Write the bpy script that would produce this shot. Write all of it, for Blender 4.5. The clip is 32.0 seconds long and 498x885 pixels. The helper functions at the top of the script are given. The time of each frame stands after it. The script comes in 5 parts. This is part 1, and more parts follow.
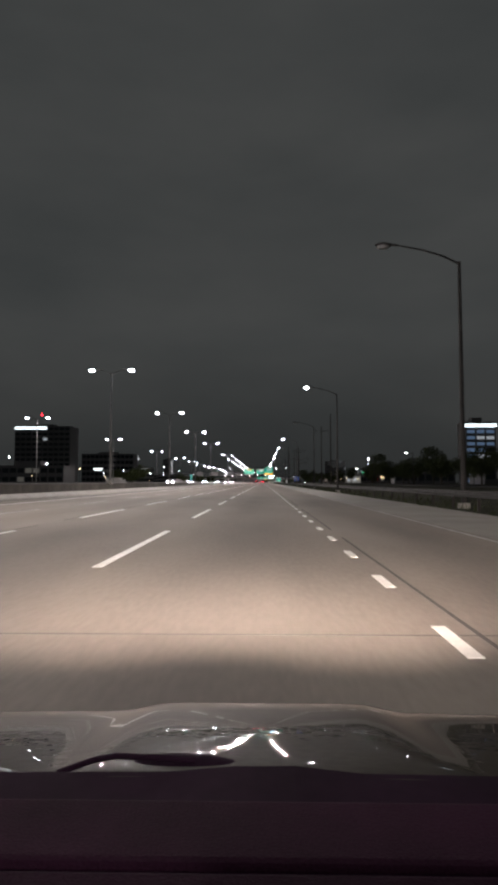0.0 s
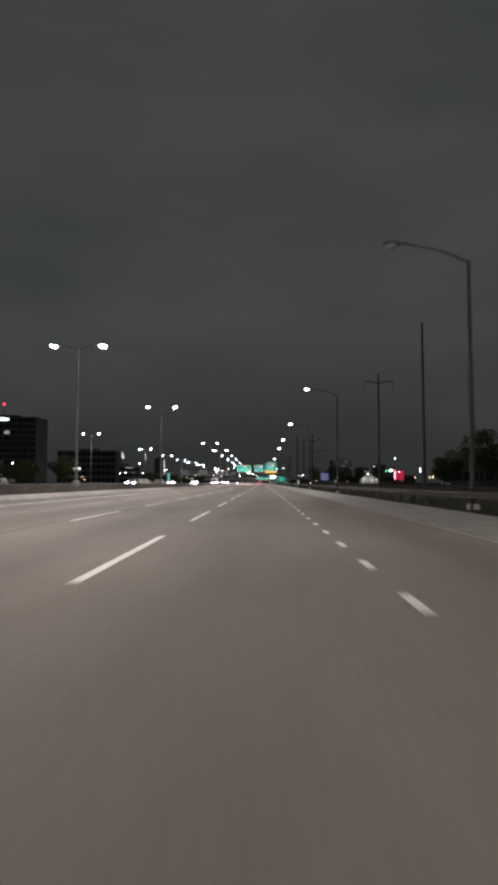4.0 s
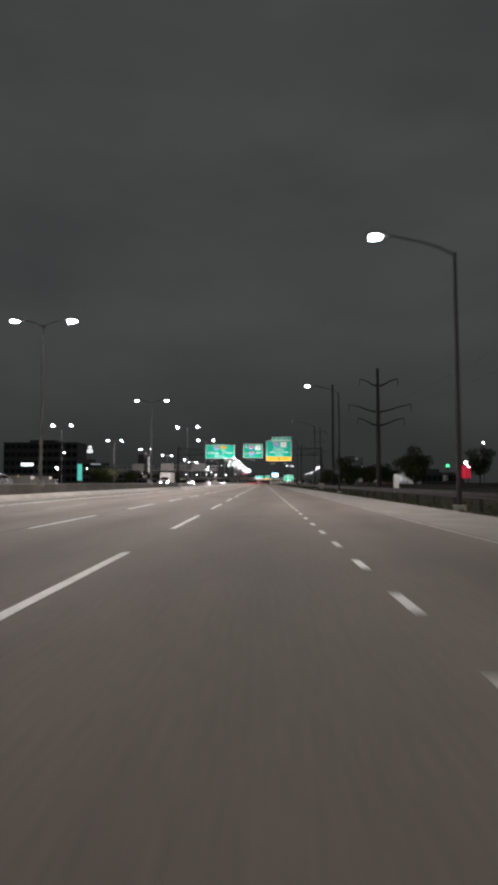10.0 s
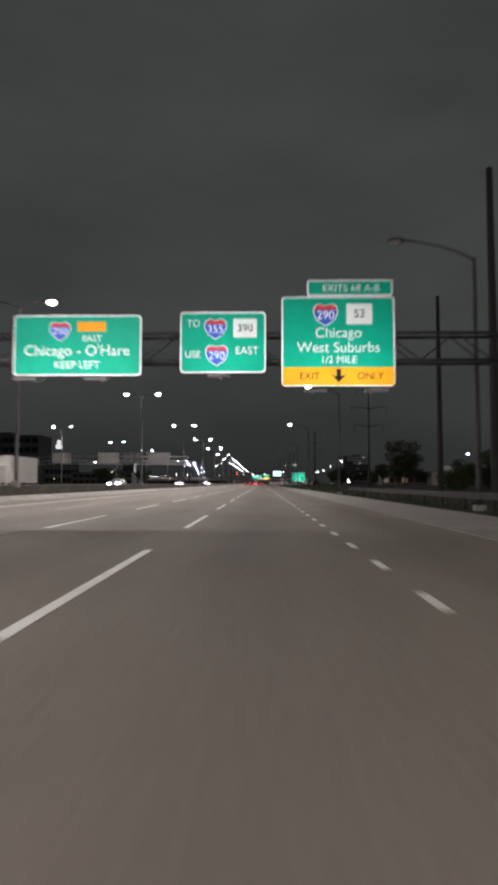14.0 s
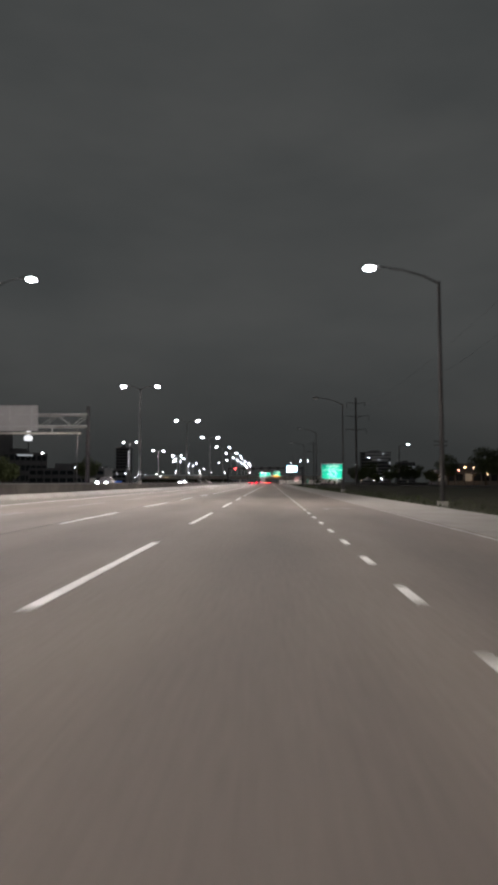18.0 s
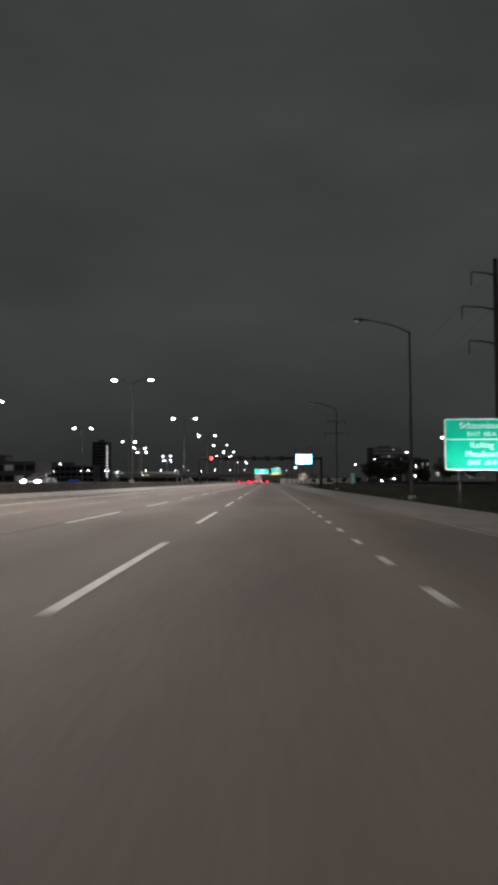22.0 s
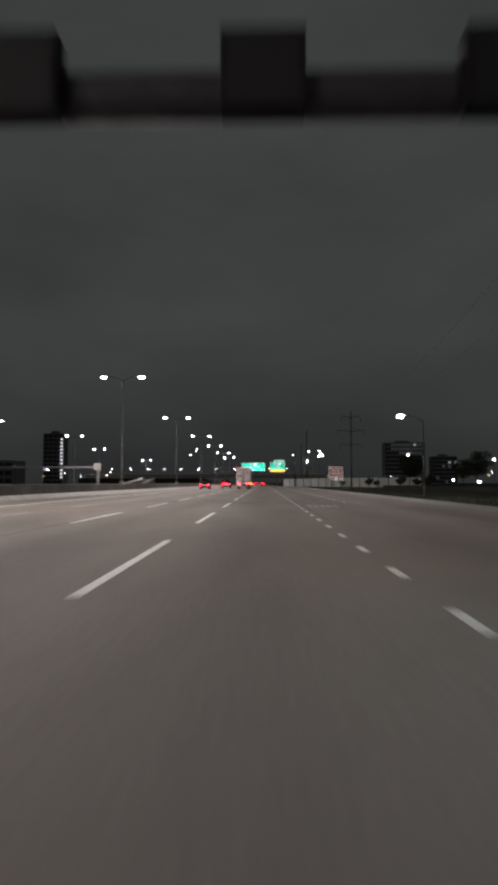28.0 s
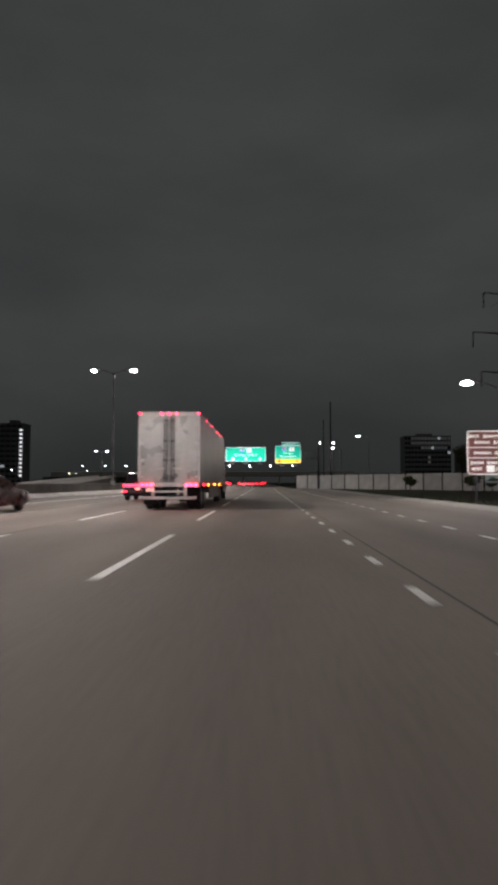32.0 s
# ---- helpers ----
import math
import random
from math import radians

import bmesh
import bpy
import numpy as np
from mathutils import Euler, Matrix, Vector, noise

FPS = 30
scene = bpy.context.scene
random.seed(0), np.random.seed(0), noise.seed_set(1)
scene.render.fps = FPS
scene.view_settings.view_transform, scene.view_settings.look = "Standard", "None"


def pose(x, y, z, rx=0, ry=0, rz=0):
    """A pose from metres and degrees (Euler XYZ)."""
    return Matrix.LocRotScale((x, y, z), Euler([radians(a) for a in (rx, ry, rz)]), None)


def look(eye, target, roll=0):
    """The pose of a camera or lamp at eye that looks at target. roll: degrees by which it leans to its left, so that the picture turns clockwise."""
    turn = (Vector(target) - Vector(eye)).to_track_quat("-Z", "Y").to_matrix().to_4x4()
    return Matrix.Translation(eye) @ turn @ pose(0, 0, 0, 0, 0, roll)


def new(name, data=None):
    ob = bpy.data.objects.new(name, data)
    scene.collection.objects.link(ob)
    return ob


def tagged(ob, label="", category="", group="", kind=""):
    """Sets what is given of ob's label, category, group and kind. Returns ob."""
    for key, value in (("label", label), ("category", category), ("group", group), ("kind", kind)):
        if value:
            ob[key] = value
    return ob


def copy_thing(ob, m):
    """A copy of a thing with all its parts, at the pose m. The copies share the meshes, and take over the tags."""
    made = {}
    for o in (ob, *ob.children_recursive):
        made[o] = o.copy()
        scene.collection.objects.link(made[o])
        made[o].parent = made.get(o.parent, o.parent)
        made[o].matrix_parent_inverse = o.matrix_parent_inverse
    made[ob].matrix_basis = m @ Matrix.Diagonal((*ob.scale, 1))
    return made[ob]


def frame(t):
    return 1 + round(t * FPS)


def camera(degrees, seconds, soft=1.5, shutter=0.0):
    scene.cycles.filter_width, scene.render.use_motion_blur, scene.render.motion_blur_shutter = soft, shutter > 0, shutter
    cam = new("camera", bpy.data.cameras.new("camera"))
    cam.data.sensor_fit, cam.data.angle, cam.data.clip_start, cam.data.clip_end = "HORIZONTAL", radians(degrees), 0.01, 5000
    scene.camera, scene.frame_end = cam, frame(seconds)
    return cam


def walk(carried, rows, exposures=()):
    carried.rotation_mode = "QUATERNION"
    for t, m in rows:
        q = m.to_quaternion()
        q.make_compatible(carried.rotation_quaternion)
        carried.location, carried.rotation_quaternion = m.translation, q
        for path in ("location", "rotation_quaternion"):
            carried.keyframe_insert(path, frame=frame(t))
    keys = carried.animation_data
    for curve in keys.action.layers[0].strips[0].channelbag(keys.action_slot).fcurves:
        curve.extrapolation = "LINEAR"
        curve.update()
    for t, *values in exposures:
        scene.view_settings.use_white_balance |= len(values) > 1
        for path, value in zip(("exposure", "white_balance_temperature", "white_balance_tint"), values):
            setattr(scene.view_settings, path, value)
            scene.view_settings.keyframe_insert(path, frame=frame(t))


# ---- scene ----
cam = camera(42.0, 32.0, soft=4.0, shutter=0.5)

# seconds, lateral place, distance along the road, heading, tilt
EYE_HEIGHT = 1.16
DRIVE = [
    # the drive begins at rest and is up to speed within half a second
    (0.0, 2.26, 0.00, 1.26, 3.48),
    (0.0334, 2.26, 0.00, 1.26, 3.48),
    (0.0668, 2.26, 0.00, 1.26, 3.48),
    (0.2, 2.27, 3.40, 1.30, 3.48),
    (0.4, 2.29, 8.75, 1.33, 3.49),
    (0.6, 2.31, 14.10, 1.37, 3.49),
    (1.0, 2.33, 23.97, 1.44, 3.50),
    (2.0, 2.36, 48.62, 1.67, 3.52),
    (3.0, 2.21, 73.49, 1.12, 3.58),
    (6.0, 2.18, 149.08, 1.69, 3.44),
    (7.0, 2.09, 173.49, 1.26, 3.52),
    (8.0, 2.15, 199.26, 1.08, 3.67),
    (9.0, 2.22, 224.74, 0.89, 3.59),
    (10.0, 2.28, 248.38, 1.25, 3.54),
    (11.0, 2.23, 274.01, 1.56, 3.66),
    (12.0, 2.05, 298.14, 1.37, 3.33),
    (13.0, 2.00, 321.49, 1.39, 3.70),
    (14.0, 1.97, 345.36, 1.08, 3.61),
    (15.0, 2.06, 369.14, 1.22, 3.56),
    (18.0, 2.22, 441.71, 1.89, 3.51),
    (19.0, 2.13, 466.12, 1.96, 3.51),
    (20.0, 2.00, 490.25, 1.68, 3.60),
    (21.0, 1.97, 514.71, 1.77, 3.47),
    (22.0, 1.94, 539.44, 1.65, 3.42),
    (23.0, 1.91, 563.98, 1.44, 3.50),
    (24.0, 2.05, 588.26, 1.77, 3.60),
    (25.0, 2.05, 612.33, 1.58, 3.63),
    (28.0, 1.93, 684.83, 1.29, 3.57),
    (29.0, 2.03, 709.17, 1.53, 3.54),
    (30.0, 2.07, 733.19, 1.62, 3.57),
    (31.0, 2.08, 757.33, 1.57, 3.46),
    (32.0, 2.04, 781.17, 1.35, 3.53),
]
walk(cam, [(t, pose(x, y, EYE_HEIGHT, 90 + tilt, 0, yaw)) for t, x, y, yaw, tilt in DRIVE],
     exposures=[(0.0, 0.0), (1.0, 0.05), (2.0, 0.3), (3.0, 0.1), (5.0, 0.1), (6.0, 0.35), (7.0, 0.15), (8.0, 0.3), (9.0, -0.1), (10.0, 0.15), (11.0, 0.0),
                (12.0, 0.25), (13.0, 0.0), (15.0, 0.0), (17.0, 0.1), (18.0, 0.3), (19.0, 0.1), (20.0, 0.1), (21.0, -0.05), (32.0, -0.08)])

# ---- night sky: low cloud lit by the town ----
world = bpy.data.worlds.new("night")
scene.world = world
world.use_nodes = True
wn, wl = world.node_tree.nodes, world.node_tree.links
wn.clear()
w_out = wn.new("ShaderNodeOutputWorld")
w_bg = wn.new("ShaderNodeBackground")
w_co = wn.new("ShaderNodeTexCoord")
w_map = wn.new("ShaderNodeMapping")
w_map.inputs["Scale"].default_value = (1.0, 1.0, 2.6)
w_noise = wn.new("ShaderNodeTexNoise")
w_noise.inputs["Scale"].default_value = 2.2
w_noise.inputs["Detail"].default_value = 5.0
w_noise.inputs["Roughness"].default_value = 0.5
w_ramp = wn.new("ShaderNodeValToRGB")
w_ramp.color_ramp.elements[0].position = 0.3
w_ramp.color_ramp.elements[0].color = (0.035, 0.038, 0.0385, 1)
w_ramp.color_ramp.elements[1].position = 0.75
w_ramp.color_ramp.elements[1].color = (0.055, 0.0565, 0.0555, 1)
wl.new(w_co.outputs["Generated"], w_map.inputs["Vector"])
wl.new(w_map.outputs["Vector"], w_noise.inputs["Vector"])
wl.new(w_noise.outputs["Fac"], w_ramp.inputs["Fac"])
w_sep = wn.new("ShaderNodeSeparateXYZ")
w_rise = wn.new("ShaderNodeMapRange")
w_rise.inputs["From Min"].default_value, w_rise.inputs["From Max"].default_value = 0.0, 0.22
w_rise.inputs["To Min"].default_value, w_rise.inputs["To Max"].default_value = 0.62, 1.08
w_mul = wn.new("ShaderNodeMix")
w_mul.data_type, w_mul.blend_type = "RGBA", "MULTIPLY"
w_mul.inputs["Factor"].default_value = 1.0
wl.new(w_co.outputs["Generated"], w_sep.inputs["Vector"])
wl.new(w_sep.outputs["Z"], w_rise.inputs["Value"])
wl.new(w_ramp.outputs["Color"], w_mul.inputs["A"])
wl.new(w_rise.outputs["Result"], w_mul.inputs["B"])
wl.new(w_mul.outputs["Result"], w_bg.inputs["Color"])
w_bg.inputs["Strength"].default_value = 1.0
wl.new(w_bg.outputs["Background"], w_out.inputs["Surface"])

LAMP_WATTS = 6600.0
THROW_CONE, THROW_ALONG, THROW_IN = 150, 17.0, 9.0
LENS_GLOW = 100.0
COOL = (0.86, 0.95, 1.0)
ROAD_LIGHT = (1.0, 0.89, 0.868)


# ---- materials ----
def material(name, color, rough=0.6, metal=0.0, vary=0.25, scale=3.0, fine=40.0, bump=0.0, spread=0.0, stretch=(1, 1, 1)):
    """A surface with broad stains and fine grain round its base colour."""
    m = bpy.data.materials.new(name)
    m.use_nodes = True
    n, l = m.node_tree.nodes, m.node_tree.links
    b = n["Principled BSDF"]
    b.inputs["Metallic"].default_value = metal
    co = n.new("ShaderNodeTexCoord")
    mp = n.new("ShaderNodeMapping")
    mp.inputs["Scale"].default_value = stretch
    l.new(co.outputs["Object"], mp.inputs["Vector"])
    a = n.new("ShaderNodeTexNoise")
    a.inputs["Scale"].default_value, a.inputs["Detail"].default_value = scale, 4.0
    f = n.new("ShaderNodeTexNoise")
    f.inputs["Scale"].default_value, f.inputs["Detail"].default_value = fine, 2.0
    l.new(mp.outputs["Vector"], a.inputs["Vector"])
    l.new(mp.outputs["Vector"], f.inputs["Vector"])
    mix = n.new("ShaderNodeMath")
    mix.operation = "MULTIPLY_ADD"
    mix.inputs[1].default_value = 0.35
    l.new(f.outputs["Fac"], mix.inputs[0])
    l.new(a.outputs["Fac"], mix.inputs[2])
    ramp = n.new("ShaderNodeValToRGB")
    lo = [max(0.0, c * (1 - vary)) for c in color]
    hi = [min(1.0, c * (1 + vary)) for c in color]
    ramp.color_ramp.elements[0].position, ramp.color_ramp.elements[1].position = 0.42, 0.92
    ramp.color_ramp.elements[0].color, ramp.color_ramp.elements[1].color = (*lo, 1), (*hi, 1)
    l.new(mix.outputs[0], ramp.inputs["Fac"])
    if spread:
        info = n.new("ShaderNodeObjectInfo")
        hsv = n.new("ShaderNodeHueSaturation")
        rng = n.new("ShaderNodeMapRange")
        rng.inputs["To Min"].default_value, rng.inputs["To Max"].default_value = 1 - spread, 1 + spread
        l.new(info.outputs["Random"], rng.inputs["Value"])
        l.new(rng.outputs["Result"], hsv.inputs["Value"])
        l.new(ramp.outputs["Color"], hsv.inputs["Color"])
        l.new(hsv.outputs["Color"], b.inputs["Base Color"])
    else:
        l.new(ramp.outputs["Color"], b.inputs["Base Color"])
    rr = n.new("ShaderNodeMapRange")
    rr.inputs["To Min"].default_value, rr.inputs["To Max"].default_value = max(0.03, rough - 0.12), min(1.0, rough + 0.1)
    l.new(a.outputs["Fac"], rr.inputs["Value"])
    l.new(rr.outputs["Result"], b.inputs["Roughness"])
    if bump:
        bp = n.new("ShaderNodeBump")
        bp.inputs["Strength"].default_value, bp.inputs["Distance"].default_value = bump, 0.02
        l.new(f.outputs["Fac"], bp.inputs["Height"])
        l.new(bp.outputs["Normal"], b.inputs["Normal"])
    return m


def glow(name, color, strength):
    """A light source's own face."""
    m = bpy.data.materials.new(name)
    m.use_nodes = True
    b = m.node_tree.nodes["Principled BSDF"]
    b.inputs["Base Color"].default_value = (*[c * 0.6 for c in color], 1)
    b.inputs["Emission Color"].default_value = (*color, 1)
    b.inputs["Emission Strength"].default_value = strength
    return m


def glass(name, tint):
    m = bpy.data.materials.new(name)
    m.use_nodes = True
    b = m.node_tree.nodes["Principled BSDF"]
    b.inputs["Base Color"].default_value = (*tint, 1)
    b.inputs["Roughness"].default_value = 0.06
    b.inputs["Specular IOR Level"].default_value = 0.35
    return m


ASPHALT = material("travelled concrete", (0.225, 0.197, 0.170), 0.86, vary=0.24, scale=0.5, fine=18.0, bump=0.10, stretch=(1.0, 0.2, 1.0))
# wheel paths: lanes polished pale beside a darker oily middle
an, al = ASPHALT.node_tree.nodes, ASPHALT.node_tree.links
a_bsdf = an["Principled BSDF"]
a_co = an.new("ShaderNodeTexCoord")
a_sep = an.new("ShaderNodeSeparateXYZ")
a_mul = an.new("ShaderNodeMath")
a_mul.operation, a_mul.inputs[1].default_value = "MULTIPLY", 2 * math.pi / 3.66
a_sin = an.new("ShaderNodeMath")
a_sin.operation = "COSINE"
a_val = an.new("ShaderNodeMapRange")
a_val.inputs["From Min"].default_value, a_val.inputs["From Max"].default_value = -1.0, 1.0
a_val.inputs["To Min"].default_value, a_val.inputs["To Max"].default_value = 0.86, 1.06
a_hsv = an.new("ShaderNodeHueSaturation")
a_from = a_bsdf.inputs["Base Color"].links[0].from_socket
al.new(a_co.outputs["Object"], a_sep.inputs["Vector"])
al.new(a_sep.outputs["X"], a_mul.inputs[0])
al.new(a_mul.outputs[0], a_sin.inputs[0])
al.new(a_sin.outputs[0], a_val.inputs["Value"])
al.new(a_val.outputs["Result"], a_hsv.inputs["Value"])
al.new(a_from, a_hsv.inputs["Color"])
al.new(a_hsv.outputs["Color"], a_bsdf.inputs["Base Color"])
SHOULDER = material("pale shoulder concrete", (0.31, 0.295, 0.265), 0.75, vary=0.22, scale=0.6, fine=30.0, bump=0.25)
SEAM = material("tar seam", (0.075, 0.070, 0.064), 0.92, vary=0.3, scale=2.0)
PAINT = material("road paint", (0.86, 0.85, 0.80), 0.55, vary=0.22, scale=2.4, fine=45.0, bump=0.2)
GRASS = material("dark grass", (0.040, 0.040, 0.026), 0.95, vary=0.5, scale=0.35, fine=9.0, bump=0.6)
CONCRETE = material("barrier concrete", (0.33, 0.32, 0.29), 0.8, vary=0.3, scale=0.9, fine=22.0, bump=0.3, spread=0.1)
PALE_WALL = material("pale wall panel", (0.55, 0.54, 0.51), 0.8, vary=0.2, scale=0.7, fine=18.0, bump=0.2, spread=0.14)
POLE = material("dull lamp-pole steel", (0.13, 0.13, 0.13), 0.6, 0.6, vary=0.3, scale=1.5)
ARM_POLE = material("dark lamp-arm pole", (0.034, 0.032, 0.031), 0.8, 0.0, vary=0.3, scale=1.5)
RAIL = material("dull rail steel", (0.075, 0.075, 0.074), 0.7, 0.2, vary=0.3, scale=1.5, fine=24.0)
SIDE_ROAD = material("dark side-road asphalt", (0.032, 0.031, 0.030), 0.8, vary=0.3, scale=0.8, fine=24.0, bump=0.2)
INNER_SHOULDER = material("grimy inner shoulder", (0.165, 0.150, 0.130), 0.85, vary=0.3, scale=0.6, fine=22.0, bump=0.2)
MEDIAN = material("dark median concrete", (0.11, 0.10, 0.088), 0.85, vary=0.35, scale=0.8, fine=20.0, bump=0.3, spread=0.12)
PAINT_FADED = material("faded road paint", (0.27, 0.262, 0.245), 0.7, vary=0.6, scale=1.6, fine=22.0, bump=0.2)
PAINT_WORN = material("worn road paint", (0.40, 0.39, 0.36), 0.65, vary=0.4, scale=1.3, fine=25.0, bump=0.2)
GALV = material("galvanised steel", (0.26, 0.265, 0.27), 0.55, 0.5, vary=0.2, scale=2.0, fine=30.0)
DARK_STEEL = material("weathered dark steel", (0.040, 0.038, 0.042), 0.6, 0.3, vary=0.35, scale=2.0)
WOODPOLE = material("tarred timber", (0.030, 0.027, 0.025), 0.9, vary=0.4, scale=3.0, stretch=(4, 4, 0.4))
SIGN_GREEN = material("green sign sheeting", (0.0, 0.37, 0.235), 0.4, vary=0.08, scale=1.2)
SIGN_YELLOW = material("yellow sign sheeting", (0.90, 0.36, 0.012), 0.4, vary=0.06, scale=1.2)
SIGN_WHITE = material("white sign sheeting", (0.82, 0.84, 0.82), 0.4, vary=0.06, scale=1.2)
SIGN_BLUE = material("blue sign sheeting", (0.05, 0.12, 0.55), 0.4, vary=0.06, scale=1.2)
SIGN_RED = material("red sign sheeting", (0.62, 0.06, 0.06), 0.4, vary=0.06, scale=1.2)
SIGN_BROWN = material("brown sign sheeting", (0.13, 0.055, 0.05), 0.45, vary=0.1, scale=1.2)
SIGN_BLACK = material("black sign print", (0.012, 0.012, 0.012), 0.5, vary=0.2)
BARK = material("bark", (0.05, 0.04, 0.03), 0.95, vary=0.4, scale=4.0)
LEAF = material("night foliage", (0.045, 0.055, 0.025), 0.8, vary=0.4, scale=1.5)
FACADE = material("dark facade panels", (0.10, 0.10, 0.105), 0.6, vary=0.2, scale=0.3)
FACADE_GREY = material("grey facade panels", (0.20, 0.20, 0.205), 0.6, vary=0.2, scale=0.3)
FACADE_PALE = material("pale facade", (0.40, 0.39, 0.37), 0.75, vary=0.2, scale=0.3)
DARK_PANE = glass("dark window glass", (0.02, 0.025, 0.03))
CAR_GLASS = glass("tinted car glass", (0.012, 0.013, 0.015))
TYRE = material("tyre rubber", (0.022, 0.022, 0.022), 0.85, vary=0.3, scale=6.0)
RIM = material("wheel alloy", (0.16, 0.16, 0.165), 0.35, 0.9, vary=0.15)
BLACK_PAINT = material("black car paint", (0.018, 0.017, 0.018), 0.25, 0.2, vary=0.3, scale=2.0)
GREY_PAINT = material("grey car paint", (0.17, 0.17, 0.18), 0.28, 0.4, vary=0.15, scale=2.0)
RED_PAINT = material("dark red car paint", (0.035, 0.006, 0.008), 0.28, 0.2, vary=0.2, scale=2.0)
PLASTIC = material("black trim plastic", (0.012, 0.011, 0.013), 0.6, vary=0.3, scale=5.0)
SCUTTLE = material("matt black scuttle", (0.020, 0.009, 0.019), 0.95, vary=0.3, scale=6.0)
DASH = material("grained dashboard vinyl", (0.034, 0.012, 0.026), 0.95, vary=0.45, scale=5.0, fine=420.0, bump=0.25)
HOODPAINT = material("champagne hood paint", (0.030, 0.025, 0.018), 0.60, 0.0, vary=0.45, scale=5.0, fine=60.0, bump=0.04)
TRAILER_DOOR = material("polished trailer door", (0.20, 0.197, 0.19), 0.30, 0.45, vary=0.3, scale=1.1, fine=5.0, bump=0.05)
# white sides drawn dark: the shade on them is in this colour
TRAILER_SIDE_SHADED = material("shaded white trailer sheet", (0.13, 0.13, 0.12), 0.45, 0.1, vary=0.15, scale=0.6)
STEEL = material("worn bumper steel", (0.30, 0.295, 0.285), 0.42, 0.8, vary=0.25, scale=3.0)
hood_bsdf = HOODPAINT.node_tree.nodes["Principled BSDF"]
hood_bsdf.inputs["Coat Weight"].default_value, hood_bsdf.inputs["Coat Roughness"].default_value = 0.55, 0.02
hood_bsdf.inputs["Specular IOR Level"].default_value = 0.1
for m in (SIGN_GREEN, SIGN_YELLOW, SIGN_WHITE, SIGN_BLUE, SIGN_RED, SIGN_BROWN, SIGN_BLACK):
    m.node_tree.nodes["Principled BSDF"].inputs["Specular IOR Level"].default_value = 0.15
for m in (SCUTTLE, DASH, PLASTIC, DARK_STEEL, SIDE_ROAD, GRASS, RAIL, LEAF):
    m.node_tree.nodes["Principled BSDF"].inputs["Specular IOR Level"].default_value = 0.08
LENS = glow("lit street lamp lens", COOL, LENS_GLOW)
LENS_OFF = material("unlit lamp lens", (0.30, 0.31, 0.31), 0.3, vary=0.1)
TAIL = glow("tail lamp red", (1.0, 0.012, 0.035), 22.0)
MARKER = glow("marker lamp red", (1.0, 0.012, 0.05), 26.0)
AMBER = glow("marker lamp amber", (1.0, 0.26, 0.02), 30.0)
HEAD = glow("headlamp white", (0.92, 0.96, 1.0), 110.0)
FAR_WHITE = glow("distant white lamp", (0.92, 0.97, 1.0), 24.0)
FAR_WARM = glow("distant warm lamp", (1.0, 0.66, 0.34), 11.0)
FLOOD = glow("glaring floodlight", (0.94, 0.97, 1.0), 90.0)
FAR_ROSE = glow("distant rosy lamp", (1.0, 0.36, 0.26), 10.0)
FAR_RED = glow("distant red neon", (1.0, 0.02, 0.04), 7.0)
LED_BLOOM = glow("blue lit panel", (0.13, 0.62, 0.95), 4.6)
LED_WHITE = glow("white lit panel", (0.72, 0.95, 1.0), 5.0)
LED_X = glow("red lane signal", (1.0, 0.06, 0.06), 16.0)
WINDOW_LIT = glow("lit office window", (0.85, 0.92, 1.0), 0.28)
WINDOW_DIM = glow("dim office window", (0.95, 0.93, 0.85), 0.035)
STOREY_GLOW = glow("faint storey-band glow", (0.9, 0.92, 0.95), 0.016)
WINDOW_BLUE = glow("bluish lit storey", (0.40, 0.62, 1.0), 0.13)
WINDOW_BRIGHT = glow("white mast lamp", (0.95, 0.97, 1.0), 0.9)
BAND_LIT = glow("lit roof band", (0.85, 0.96, 1.0), 2.5)


# ---- building helpers ----
def link_mesh(name, bm, mat, parent=None, label="", smooth=False):
    me = bpy.data.meshes.new(name)
    bm.to_mesh(me)
    bm.free()
    for m in (mat if isinstance(mat, (list, tuple)) else [mat]):
        me.materials.append(m)
    if smooth:
        me.shade_smooth()
    ob = new(name, me)
    if parent is not None:
        ob.parent = parent
    if label:
        ob["label"] = label
    return ob


def part(name, bm, mat, parent, label="", smooth=False):
    return link_mesh(name, bm, mat, parent, label, smooth)


def empty(name, label, category, group="", kind="", at=(0, 0, 0)):
    ob = new(name)
    ob.empty_display_size = 0.3
    ob.matrix_basis = Matrix.Translation(at)
    return tagged(ob, label, category, group, kind)


def box(bm, x0, x1, y0, y1, z0, z1, bevel=0.0, slot=0):
    vs = [bm.verts.new((x, y, z)) for z in (z0, z1) for y in (y0, y1) for x in (x0, x1)]
    fs = [bm.faces.new([vs[i] for i in q]) for q in ((0, 2, 3, 1), (4, 5, 7, 6), (0, 1, 5, 4), (2, 6, 7, 3), (0, 4, 6, 2), (1, 3, 7, 5))]
    for f in fs:
        f.material_index = slot
    if bevel:
        es = list({e for f in fs for e in f.edges})
        bmesh.ops.bevel(bm, geom=es, offset=bevel, segments=2, affect="EDGES", profile=0.6)
    return fs


def boxes(*specs, bevel=0.0):
    bm = bmesh.new()
    for s in specs:
        box(bm, *s, bevel=bevel)
    return bm


